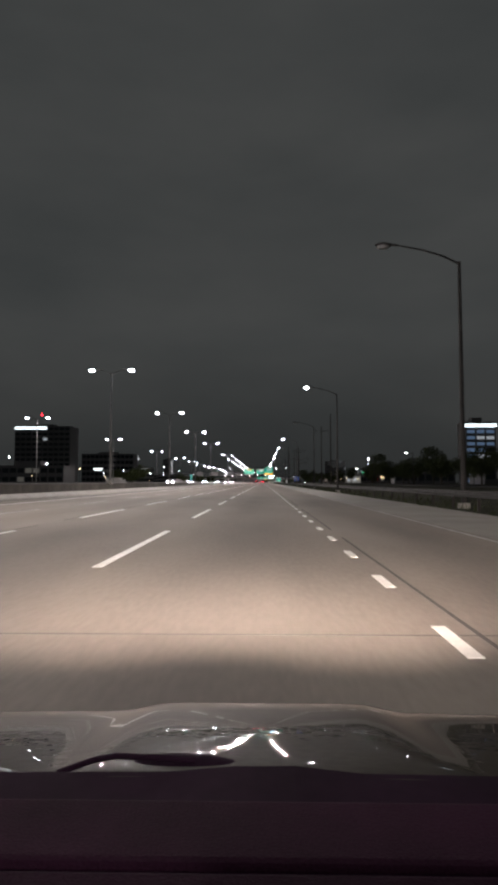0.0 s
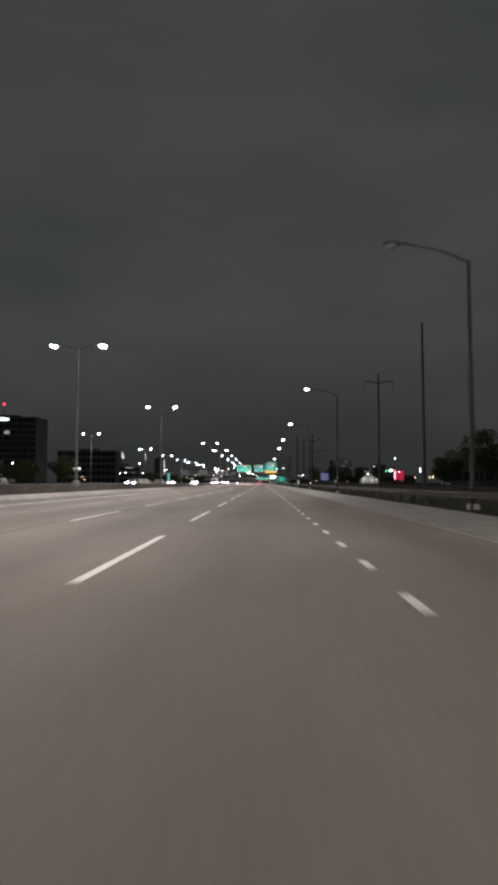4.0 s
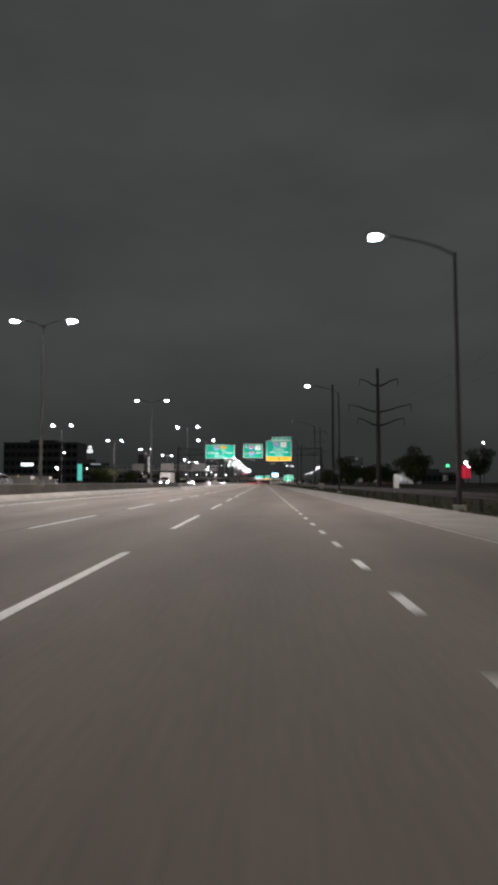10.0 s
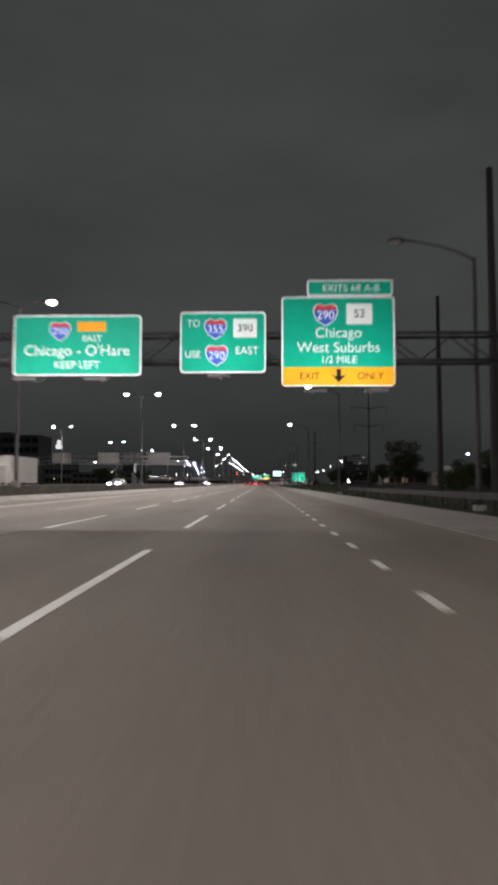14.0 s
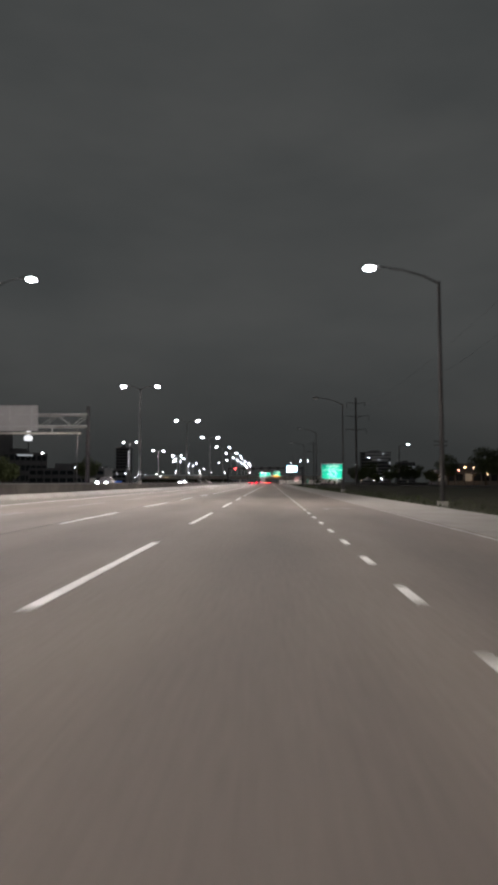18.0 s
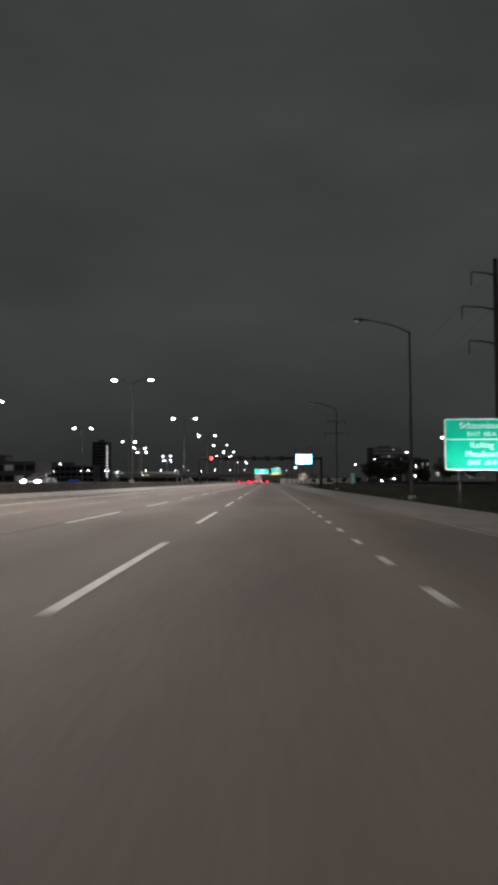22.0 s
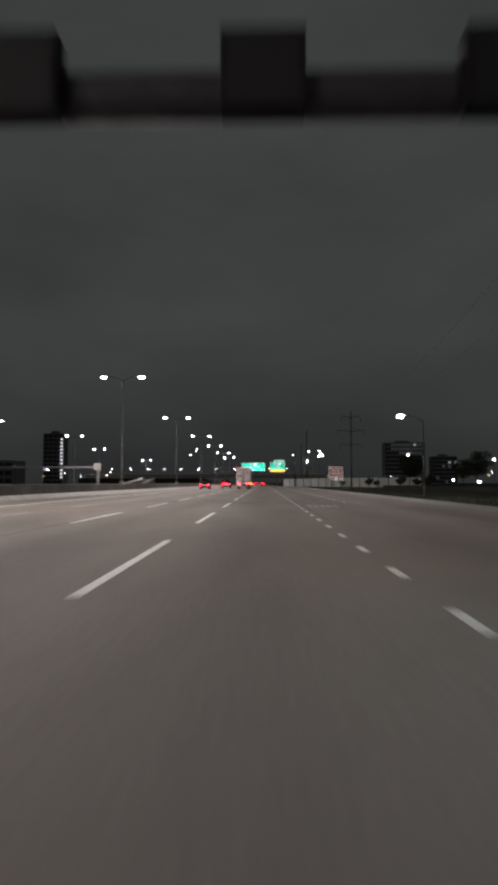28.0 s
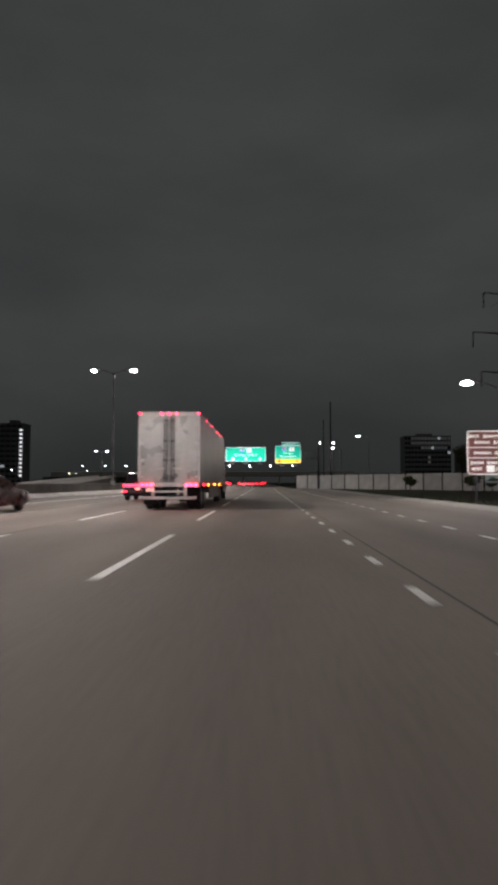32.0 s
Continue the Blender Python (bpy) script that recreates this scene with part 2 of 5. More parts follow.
def tube(bm, p0, p1, r0, r1=None, seg=10, caps=True):
    p0, p1 = Vector(p0), Vector(p1)
    r1 = r0 if r1 is None else r1
    d = (p1 - p0).normalized()
    u = d.orthogonal().normalized()
    w = d.cross(u)
    rings = []
    for p, r in ((p0, r0), (p1, r1)):
        rings.append([bm.verts.new(p + (u * math.cos(a) + w * math.sin(a)) * r) for a in (2 * math.pi * i / seg for i in range(seg))])
    for i in range(seg):
        bm.faces.new((rings[0][i], rings[0][(i + 1) % seg], rings[1][(i + 1) % seg], rings[1][i]))
    if caps:
        bm.faces.new(rings[0][::-1])
        bm.faces.new(rings[1])


def tubes(*specs, seg=10):
    bm = bmesh.new()
    for s in specs:
        tube(bm, *s, seg=seg)
    return bm


def bent(points, r0, r1=None, seg=8):
    bm = bmesh.new()
    n = len(points) - 1
    r1 = r0 if r1 is None else r1
    for i in range(n):
        tube(bm, points[i], points[i + 1], r0 + (r1 - r0) * i / n, r0 + (r1 - r0) * (i + 1) / n, seg=seg)
    return bm


def ball(bm, c, rx, ry=None, rz=None, u=10, v=6):
    ry, rz = ry or rx, rz or rx
    m = Matrix.Translation(c) @ Matrix.Diagonal((rx, ry, rz, 1))
    bmesh.ops.create_uvsphere(bm, u_segments=u, v_segments=v, radius=1.0, matrix=m)


def prism(bm, outline, y0, y1, slot=0):
    """A plate in the x-z plane, from y0 to y1."""
    a = [bm.verts.new((x, y0, z)) for x, z in outline]
    b = [bm.verts.new((x, y1, z)) for x, z in outline]
    n = len(outline)
    fs = [bm.faces.new(a), bm.faces.new(b[::-1])]
    for i in range(n):
        fs.append(bm.faces.new((a[(i + 1) % n], a[i], b[i], b[(i + 1) % n])))
    for f in fs:
        f.material_index = slot
    bmesh.ops.recalc_face_normals(bm, faces=fs)


def rounded(x0, x1, z0, z1, r, seg=4):
    pts = []
    for cx, cz, a0 in ((x1 - r, z1 - r, 0), (x0 + r, z1 - r, 90), (x0 + r, z0 + r, 180), (x1 - r, z0 + r, 270)):
        for i in range(seg + 1):
            a = radians(a0 + 90 * i / seg)
            pts.append((cx + r * math.cos(a), cz + r * math.sin(a)))
    return pts


def lettering(name, text, x, z, y, size, mat, parent, align="CENTER", wide=1.0):
    """Flat raised letters that face the oncoming drive (towards -y)."""
    cu = bpy.data.curves.new(name, "FONT")
    cu.body, cu.size, cu.align_x, cu.align_y, cu.extrude = text, size, align, "CENTER", 0.004
    tmp = bpy.data.objects.new(name, cu)
    scene.collection.objects.link(tmp)
    me = bpy.data.meshes.new_from_object(tmp.evaluated_get(bpy.context.evaluated_depsgraph_get()))
    bpy.data.objects.remove(tmp)
    me.transform(Matrix.Translation((x, y, z)) @ Matrix.Rotation(radians(90), 4, "X") @ Matrix.Diagonal((wide, 1, 1, 1)))
    bm = bmesh.new()
    bm.from_mesh(me)
    bpy.data.meshes.remove(me)
    left, spans = set(bm.verts), []
    while left:
        stack, island = [left.pop()], []
        while stack:
            v = stack.pop()
            island.append(v)
            for e in v.link_edges:
                w = e.other_vert(v)
                if w in left:
                    left.discard(w)
                    stack.append(w)
        spans.append((min(v.co.x for v in island), max(v.co.x for v in island), island))
    spans.sort(key=lambda q: q[0])
    glyphs = []
    for lo, hi, island in spans:
        if glyphs and lo < glyphs[-1][1] - 0.02 * size:
            glyphs[-1] = (glyphs[-1][0], max(hi, glyphs[-1][1]), glyphs[-1][2] + island)
        else:
            glyphs.append((lo, hi, island))
    for lo, hi, island in glyphs:
        seat = {v: k for k, v in enumerate(island)}
        faces = [[seat[v] for v in f.verts] for f in bm.faces if f.verts[0] in seat]
        gm = bpy.data.meshes.new(name)
        gm.from_pydata([v.co.copy() for v in island], [], faces)
        gm.materials.append(mat)
        new(name, gm).parent = parent
    bm.free()



# ---- ground, road and markings ----
Y0, Y1 = -60.0, 1500.0


def sheet(name, xs, ys, z, mat, label, category, thick=0.3, kind="structure"):
    bm = bmesh.new()
    grid = [[bm.verts.new((x, y, z)) for x in xs] for y in ys]
    for j in range(len(ys) - 1):
        for i in range(len(xs) - 1):
            bm.faces.new((grid[j][i], grid[j][i + 1], grid[j + 1][i + 1], grid[j + 1][i]))
    return tagged(link_mesh(name, bm, mat), label, category, kind=kind)


def slab(name, x0, x1, y0, y1, z0, z1, mat, label, category):
    return tagged(link_mesh(name, boxes((x0, x1, y0, y1, z0, z1)), mat), label, category, kind="structure")


def hummock(x, y):
    return -0.16 + 0.10 * noise.noise(Vector((x * 0.11, y * 0.11, 0.0))) if x > 12.5 or x < -40 else -0.16


gb = bmesh.new()
gxs = [-2500, -900, -300, -120, -60, -42, -20, 0, 9.6, 11, 12.5, 14, 16, 18, 21, 25, 30, 38, 50, 70, 120, 300, 900, 2500]
gys = [-2500, -600, -100] + list(range(-60, 1501, 12)) + [1800, 2600, 4500]
gv = [[gb.verts.new((x, y, hummock(x, y) + (0.5 * min(1.0, max(0.0, (x - 14) / 10)) if 0 < y < 640 else 0.0))) for x in gxs] for y in gys]
for j in range(len(gys) - 1):
    for i in range(len(gxs) - 1):
        gb.faces.new((gv[j][i], gv[j][i + 1], gv[j + 1][i + 1], gv[j + 1][i]))
tagged(link_mesh("ground", gb, GRASS, smooth=True), "dark rough grass verge and flat land beside the motorway", "ground", kind="structure")

slab("road", -11.2, 6.95, Y0, Y1, -0.3, 0.0, ASPHALT, "worn grey-brown concrete carriageway with five traffic lanes", "road")
slab("road_exit_lane", 6.95, 11.6, 690.0, 905.0, -0.3, -0.002, ASPHALT, "added grey concrete exit lane beside the carriageway", "road")
slab("shoulder_right", 6.95, 10.2, Y0, 690.0, -0.3, -0.006, SHOULDER, "pale concrete right-hand shoulder strewn with grit", "shoulder")
slab("shoulder_exit", 11.6, 13.4, 690.0, 905.0, -0.3, -0.006, SHOULDER, "pale concrete shoulder along the exit lane", "shoulder")
slab("shoulder_median", -13.9, -11.2, Y0, Y1, -0.3, -0.006, INNER_SHOULDER, "grimy concrete inner shoulder below the median wall", "shoulder")
slab("road_opposite", -34.0, -14.6, Y0, Y1, -0.3, 0.45, ASPHALT, "opposite carriageway beyond the median wall", "road")
slab("frontage_road", 34.0, 42.0, Y0, 860.0, -0.3, 0.55, SIDE_ROAD, "side road running past the verge", "road")

# lane lines: every dash of the two lines beside the car is a piece of its own
DASH_PITCH, DASH_LONG, DASH_END = 12.19, 6.55, 3.20


def dash_mesh(w, length, mat=None):
    bm = boxes((-w / 2, w / 2, 0, length, 0.0, 0.004))
    me = bpy.data.meshes.new("dash")
    bm.to_mesh(me)
    bm.free()
    me.materials.append(mat or PAINT)
    return me


def lane_line(label, x, starts, mesh):
    top = empty("lane_line", label, "lane marking", kind="structure", at=(x, 0, 0))
    for y in starts:
        ob = new("dash", mesh)
        ob.parent = top
        ob.location = (0, y, 0.002)
    return top


def lane_line_joined(label, x, starts, w, length, mat=None):
    bm = bmesh.new()
    for y in starts:
        box(bm, x - w / 2, x + w / 2, y, y + length, 0.002, 0.006)
    return tagged(link_mesh("lane_line", bm, mat or PAINT), label, "lane marking", kind="structure")


dash_starts = [DASH_END - DASH_LONG + DASH_PITCH * k for k in range(-2, 100)]
lane_line("long white dashes between two lanes, freshly painted", 0.0, dash_starts, dash_mesh(0.14, DASH_LONG))
lane_line("long white dashes between the middle lanes", -3.66, dash_starts, dash_mesh(0.12, DASH_LONG))
lane_line_joined("faint white dashes of the innermost lane", -7.3, dash_starts, 0.11, DASH_LONG, PAINT_WORN)
lane_line_joined("white solid line along the inner shoulder", -11.05, [Y0 + 40 * k for k in range(38)], 0.12, 40.0)

DOT_KNOTS = [(0, -0.94), (16, -2.0), (49, -3.4), (149, -5.5), (199, -6.4), (249, -7.2), (298, -8.55), (345, -10.5), (369, -11.8), (442, -14.5),
             (515, -17.0), (564, -18.2), (612, -20.45), (685, -22.7), (733, -23.9), (781, -25.6), (900, -29.3)]


def dot_starts(y0, y1, shift=0.0):
    ys = np.arange(y0, y1, 0.02)
    ph = ys - np.interp(ys, [a for a, _ in DOT_KNOTS], [b for _, b in DOT_KNOTS]) - shift
    k = np.floor(ph / 3.048)
    return [float(ys[i + 1]) - 0.47 for i in np.nonzero(np.diff(k))[0]]


lane_line("short white dots dividing off the exit lane", 3.66, dot_starts(-12, 905), dash_mesh(0.115, 0.95))
lane_line("short white dots beside the added exit lane", 6.78, dot_starts(722, 905, 1.2), dash_mesh(0.10, 0.95))
lane_line_joined("white solid line along the right shoulder", 6.78, [Y0 + 39 * k for k in range(19)], 0.10, 39.0, PAINT_WORN)
lane_line_joined("white solid line along the exit lane", 11.3, [700 + 40 * k for k in range(5)], 0.10, 40.0, PAINT_WORN)

def road_arrow(y):
    """A right-turn arrow painted in the exit lane: a curved stroke with a broad head."""
    bm = bmesh.new()
    n, wide = 8, 0.17
    inner, outer = [], []
    for i in range(n + 1):
        a = radians(180 - 100 * i / n)
        c = Vector((5.28 + 0.66 * math.cos(a), y + 0.9 * math.sin(a), 0.006))
        out = Vector((math.cos(a) * 1.6, math.sin(a) * 1.1, 0)).normalized() * wide / 2
        inner.append(bm.verts.new(c - out * 1.0))
        outer.append(bm.verts.new(c + out * 1.6))
    fs = [bm.faces.new((inner[i], inner[i + 1], outer[i + 1], outer[i])) for i in range(n)]
    fs.append(bm.faces.new([bm.verts.new((px, y + py, 0.006)) for px, py in ((5.42, 0.45), (5.98, 0.85), (5.42, 1.35))]))
    fs.append(bm.faces.new([bm.verts.new((px, y + py, 0.006)) for px, py in ((4.55, -0.5), (4.70, -0.5), (4.70, 0.0), (4.55, 0.0))]))
    for f in fs:
        f.normal_update()
        if f.normal.z < 0:
            f.normal_flip()
    return tagged(link_mesh("pavement_arrow", bm, PAINT_FADED), "worn white curved right-turn arrow painted in the exit lane", "lane marking", kind="structure")


for y in (381.5, 470.0, 725.0):
    road_arrow(y)
word = empty("pavement_word", "worn white word painted in the exit lane as bars", "lane marking", kind="structure", at=(0, 716.4, 0))
for x in (4.24, 4.55, 4.88, 5.2, 5.52):
    part("bar", boxes((x - 0.07, x + 0.07, 0, 2.3, 0.002, 0.006)), PAINT_WORN, word)

# tar seams along and across the slabs
seams = bmesh.new()
for x, y, end in ((3.90, Y0, 70), (3.95, 705, 900), (-3.80, Y0, 950), (-7.45, Y0, 950), (0.17, 165, 200)):
    while y < end:
        l = random.uniform(9, 22)
        box(seams, x - 0.02, x + 0.005 + random.uniform(0, 0.02), y, y + l, 0.0005, 0.003)
        y += l + random.uniform(0.2, 4.0)
y = -50.0
while y < 950:
    y += random.choice((18.3, 27.5, 36.6, 55.0))
    a, b = random.choice(((-11, 6.9), (0.0, 6.9), (3.9, 6.9), (-3.7, 0.0), (-7.4, 0.1)))
    box(seams, a, b, y, y + random.uniform(0.02, 0.05), 0.0004, 0.0014)
tagged(link_mesh("road_seams", seams, SEAM), "black tar seams and joints in the concrete", "road joint", kind="structure")
# grit swept onto the shoulder, and tufts along its edge
grit = bmesh.new()
for k in range(1800):
    x, y = random.uniform(7.3, 10.1), random.uniform(-10, 690)
    s = random.uniform(0.006, 0.022)
    m = Matrix.Translation((x, y, 0.0)) @ Matrix.Rotation(random.uniform(0, 3), 4, "Z") @ Matrix.Diagonal((s, s * 1.3, s * 0.6, 1))
    vs = [grit.verts.new(m @ Vector(p)) for p in ((-1, -1, 0), (1, -1, 0), (0, 1, 0), (0, 0, 1))]
    for q in ((0, 1, 3), (1, 2, 3), (2, 0, 3)):
        grit.faces.new([vs[i] for i in q])
tagged(link_mesh("grit", grit, SHOULDER), "loose pale grit scattered over the shoulder", "grit", kind="stuff")
tuft = bmesh.new()
for k in range(15000):
    x = 10.1 + abs(random.gauss(0, 2.6)) if k % 3 else 10.0 + random.uniform(0, 9)
    y = random.uniform(-5, 700) if k % 7 else random.uniform(690, 900)
    if y > 690:
        x += 3.2
    z = -0.12
    h, a = random.uniform(0.08, 0.34), random.uniform(0, math.pi)
    w = random.uniform(0.015, 0.05)
    dx, dy = math.cos(a) * w, math.sin(a) * w
    lean = Vector((random.uniform(-0.12, 0.12), random.uniform(-0.12, 0.12), h))
    p = Vector((x, y, z))
    vs = [tuft.verts.new(p + Vector((-dx, -dy, 0))), tuft.verts.new(p + Vector((dx, dy, 0))), tuft.verts.new(p + lean)]
    tuft.faces.new(vs)
tagged(link_mesh("grass_tufts", tuft, LEAF), "uneven dark grass blades along the shoulder edge", "grass", kind="stuff")

# ---- median wall ----
wall_top = empty("median_wall", "dark concrete median wall, sloping foot in a lamplit tone, top rail", "barrier", kind="structure", at=(-14.2, 0, 0))
bm = bmesh.new()
prism(bm, [(-0.30, 0), (0.30, 0), (0.24, 0.08), (0.14, 0.33), (0.09, 1.03), (-0.09, 1.03), (-0.14, 0.33), (-0.24, 0.08)], 0.0, 6.07)
seg_me = bpy.data.meshes.new("wall_segment")
bm.to_mesh(seg_me)
bm.free()
seg_me.materials.append(MEDIAN)
for k in range(int((1000 - Y0) / 6.1)):
    ob = new("wall_segment", seg_me)
    ob.parent = wall_top
    ob.location = (0, Y0 + 6.1 * k, 0)
# pale foot: lamplight caught by the slope, put into its colour
bm = bmesh.new()
prism(bm, [(0.10, 0.0), (0.60, 0.0), (0.57, 0.09), (0.17, 0.38), (0.10, 0.38)], 0.03, 6.10)
foot_me = bpy.data.meshes.new("wall_foot")
bm.to_mesh(foot_me)
bm.free()
foot_me.materials.append(SHOULDER)
for k in range(int((1000 - Y0) / 6.1)):
    ob = new("wall_foot", foot_me)
    ob.parent = wall_top
    ob.location = (0, Y0 + 6.1 * k, 0)
part("top_rail", boxes((-0.07, 0.07, Y0, 1000, 1.03, 1.09)), GALV, wall_top, "pale steel rail along the top")
far_wall = link_mesh("median_wall_far", boxes((-14.45, -13.95, 990, Y1, 0, 1.05)), MEDIAN)
tagged(far_wall, "grey concrete median wall running on into the distance", "barrier", kind="structure")

# ---- right guard rail ----
rail = empty("guard_rail", "weathered steel W-beam guard rail on posts in the grass", "guard rail", kind="structure", at=(12.0, 0, 0))
bm = bmesh.new()
prof = [(-0.04, 0.46), (0.02, 0.50), (0.02, 0.55), (-0.04, 0.60), (-0.04, 0.64), (0.02, 0.69), (0.02, 0.74), (-0.04, 0.78)]
a = [bm.verts.new((x, -20, z - 0.02)) for x, z in prof]
b = [bm.verts.new((x, 420, z - 0.02)) for x, z in prof]
for i in range(len(prof) - 1):
    bm.faces.new((a[i], a[i + 1], b[i + 1], b[i]))
beam = part("beam", bm, RAIL, rail, "corrugated steel beam")
sol = beam.modifiers.new("thick", "SOLIDIFY")
sol.thickness = 0.006
post_me = bpy.data.meshes.new("post")
bm = boxes((0.05, 0.17, -0.07, 0.07, -0.4, 0.72))
bm.to_mesh(post_me)
bm.free()
post_me.materials.append(WOODPOLE)
for k in range(110):
    ob = new("post", post_me)
    ob.parent = rail
    ob.location = (0, -18 + 4.0 * k, 0)


# ---- street lamps ----
def light(name, kind, where, watts, color, parent=None, size=0.25, cone=None, blend=0.5, aim=None):
    d = bpy.data.lights.new(name, kind)
    d.energy, d.color = watts, color
    if kind in ("POINT", "SPOT"):
        d.shadow_soft_size = size
    else:
        d.size = size
    if kind == "SPOT":
        d.spot_size, d.spot_blend = radians(cone), blend
    ob = new(name, d)
    ob.matrix_basis = look(where, aim) if aim is not None else Matrix.Translation(where)
    if parent is not None:
        ob.parent = parent
    return ob


def road_optics(parent, x, z, side, watts):
    """A luminaire's two throws, up and down the road, both leaning over the lanes."""
    for sd in (-1, 1):
        light("lamp_light", "SPOT", (x, sd * 0.12, z - 0.32), watts, ROAD_LIGHT, parent, 0.2, THROW_CONE, 0.9, aim=(x + side * THROW_IN, sd * THROW_ALONG, 0.0))


def lamp_head(parent, x, z, side, lit):
    """A cobra-head luminaire: cast housing with a dropped lens."""
    bm = bmesh.new()
    ball(bm, (x, 0, z), 0.46, 0.19, 0.13, 12, 6)
    tube(bm, (x - side * 0.35, 0, z + 0.01), (x - side * 0.75, 0, z - 0.02), 0.07, 0.05, seg=8)
    # unlit housing takes the dark pole colour, its lack of light painted in
    head = part("lamp_head", bm, GALV if lit else ARM_POLE, parent, "grey cast lamp housing" if lit else "cast lamp housing in an unlit tone", smooth=True)
    bm = bmesh.new()
    ball(bm, (x + side * 0.04, 0, z - 0.08), 0.34, 0.19, 0.15, 14, 8)
    part("lens", bm, LENS if lit else LENS_OFF, head, "glaring white lens" if lit else "unlit dull lens", smooth=True)
    return head


TWIN_Z, ARM_Z = 13.2, 13.2


def twin_lamp(lit_l=True, lit_r=True):
    top = empty("twin_street_lamp", "tall grey twin-arm street lamp, both heads lit, on the median wall", "street lamp", "lamps along the median")
    part("pole", tubes(((0, 0, 1.0), (0, 0, TWIN_Z - 0.35), 0.13, 0.075)), POLE, top)
    part("base", boxes((-0.22, 0.22, -0.22, 0.22, 0.9, 1.35), bevel=0.03), CONCRETE, top)
    for s in (-1, 1):
        part("arm", bent([(0, 0, TWIN_Z - 0.55), (s * 0.5, 0, TWIN_Z - 0.25), (s * 1.0, 0, TWIN_Z - 0.10), (s * 1.6, 0, TWIN_Z)], 0.05, 0.035), POLE, top)
        lamp_head(top, s * 2.1, TWIN_Z, s, True)
        road_optics(top, s * 2.1, TWIN_Z, s, LAMP_WATTS)
    return top


def arm_lamp(lit):
    top = empty("street_lamp", "tall grey single-arm street lamp, lit, on the grass verge" if lit else "tall grey single-arm street lamp, unlit, on the grass verge",
                "street lamp", "lamps along the verge")
    part("pole", tubes(((0, 0, -0.3), (0, 0, ARM_Z - 0.9), 0.14, 0.08)), ARM_POLE, top)
    part("base", boxes((-0.25, 0.25, -0.25, 0.25, -0.3, 0.12), bevel=0.03), CONCRETE, top)
    part("arm", bent([(0, 0, ARM_Z - 1.0), (-0.8, 0, ARM_Z - 0.6), (-1.8, 0, ARM_Z - 0.28), (-2.8, 0, ARM_Z - 0.08), (-3.3, 0, ARM_Z)], 0.06, 0.035), ARM_POLE, top)
    lamp_head(top, -3.8, ARM_Z, -1, lit)
    if lit:
        road_optics(top, -3.8, ARM_Z, -0.4, LAMP_WATTS * 0.6)
    return top


TWIN_Y = [-24, 22.5, 68.7, 112, 154.7, 201, 295.5, 342.3, 387.4, 431.7, 478.9, 521.7, 567, 615.2, 662.7, 709.5, 757.4, 803, 849.5, 895, 941, 987]
first = twin_lamp()
first.matrix_basis = Matrix.Translation((-14.0, TWIN_Y[0], 0))
for y in TWIN_Y[1:]:
    copy_thing(first, Matrix.Translation((-14.0, y, 0)))
# lamp at -15: unseen, added behind the start to light hood and road
LIT_Y = [-15.0, 82.0, 181.5, 231.5, 279.5, 328.4, 425.5, 477.5]
DARK_Y = [32.5, 131, 377, 534, 587.5, 639]
lit0, dark0 = arm_lamp(True), arm_lamp(False)
lit0.matrix_basis, dark0.matrix_basis = Matrix.Translation((11.6, LIT_Y[0], 0)), Matrix.Translation((12.2, DARK_Y[0], 0))
for y in LIT_Y[1:]:
    copy_thing(lit0, Matrix.Translation((11.6, y, 0)))
for y in DARK_Y[1:]:
    copy_thing(dark0, Matrix.Translation((12.5, y, 0)))


FAR_SIDE_Y = [60, 120, 182, 256.5, 329.5, 383.5, 432, 481, 533, 582, 635, 685, 734]
FAR_RAMP = [(-44.0, 771), (-50.5, 808), (-46.4, 849), (-55.9, 912), (-60.0, 1027)]
def far_twin():
    top = empty("twin_street_lamp", "grey twin-arm street lamp, lit, beyond the opposite carriageway", "street lamp", "lamps along the far side")
    part("pole", tubes(((0, 0, -0.3), (0, 0, TWIN_Z - 0.35), 0.13, 0.075)), POLE, top)
    for s in (-1, 1):
        part("arm", bent([(0, 0, TWIN_Z - 0.55), (s * 0.5, 0, TWIN_Z - 0.25), (s * 1.4, 0, TWIN_Z)], 0.05, 0.035), POLE, top)
        lamp_head(top, s * 1.9, TWIN_Z, s, True)
    light("lamp_light", "SPOT", (1.9, 0, TWIN_Z - 0.32), LAMP_WATTS * 0.9, ROAD_LIGHT, top, 0.2, 160, 0.6)
    return top


far0 = far_twin()
far0.matrix_basis = Matrix.Translation((-40.0, FAR_SIDE_Y[0], 0))
for y in FAR_SIDE_Y[1:]:
    copy_thing(far0, Matrix.Translation((-40.0, y, 0)))
for x, y in FAR_RAMP:
    copy_thing(far0, Matrix.Translation((x, y, 0)))


def ramp_lamp(h=7.05):
    top = empty("ramp_lamp", "short grey single-arm lamp, lit, beside the exit lane", "street lamp", "lamps beside the exit lane")
    part("pole", tubes(((0, 0, -0.3), (0, 0, h - 0.55), 0.10, 0.06)), POLE, top)
    part("arm", bent([(0, 0, h - 0.65), (-0.7, 0, h - 0.25), (-1.6, 0, h)], 0.045, 0.03), POLE, top)
    lamp_head(top, -2.1, h, -1, True)
    road_optics(top, -2.1, h, -0.6, LAMP_WATTS * 0.35)
    return top


for h, x, y in ((7.6, 17.05, 746.4), (7.05, 16.0, 819), (11.0, 24.0, 918), (10.1, 21.8, 948)):
    ramp_lamp(h).matrix_basis = Matrix.Translation((x, y, 0))


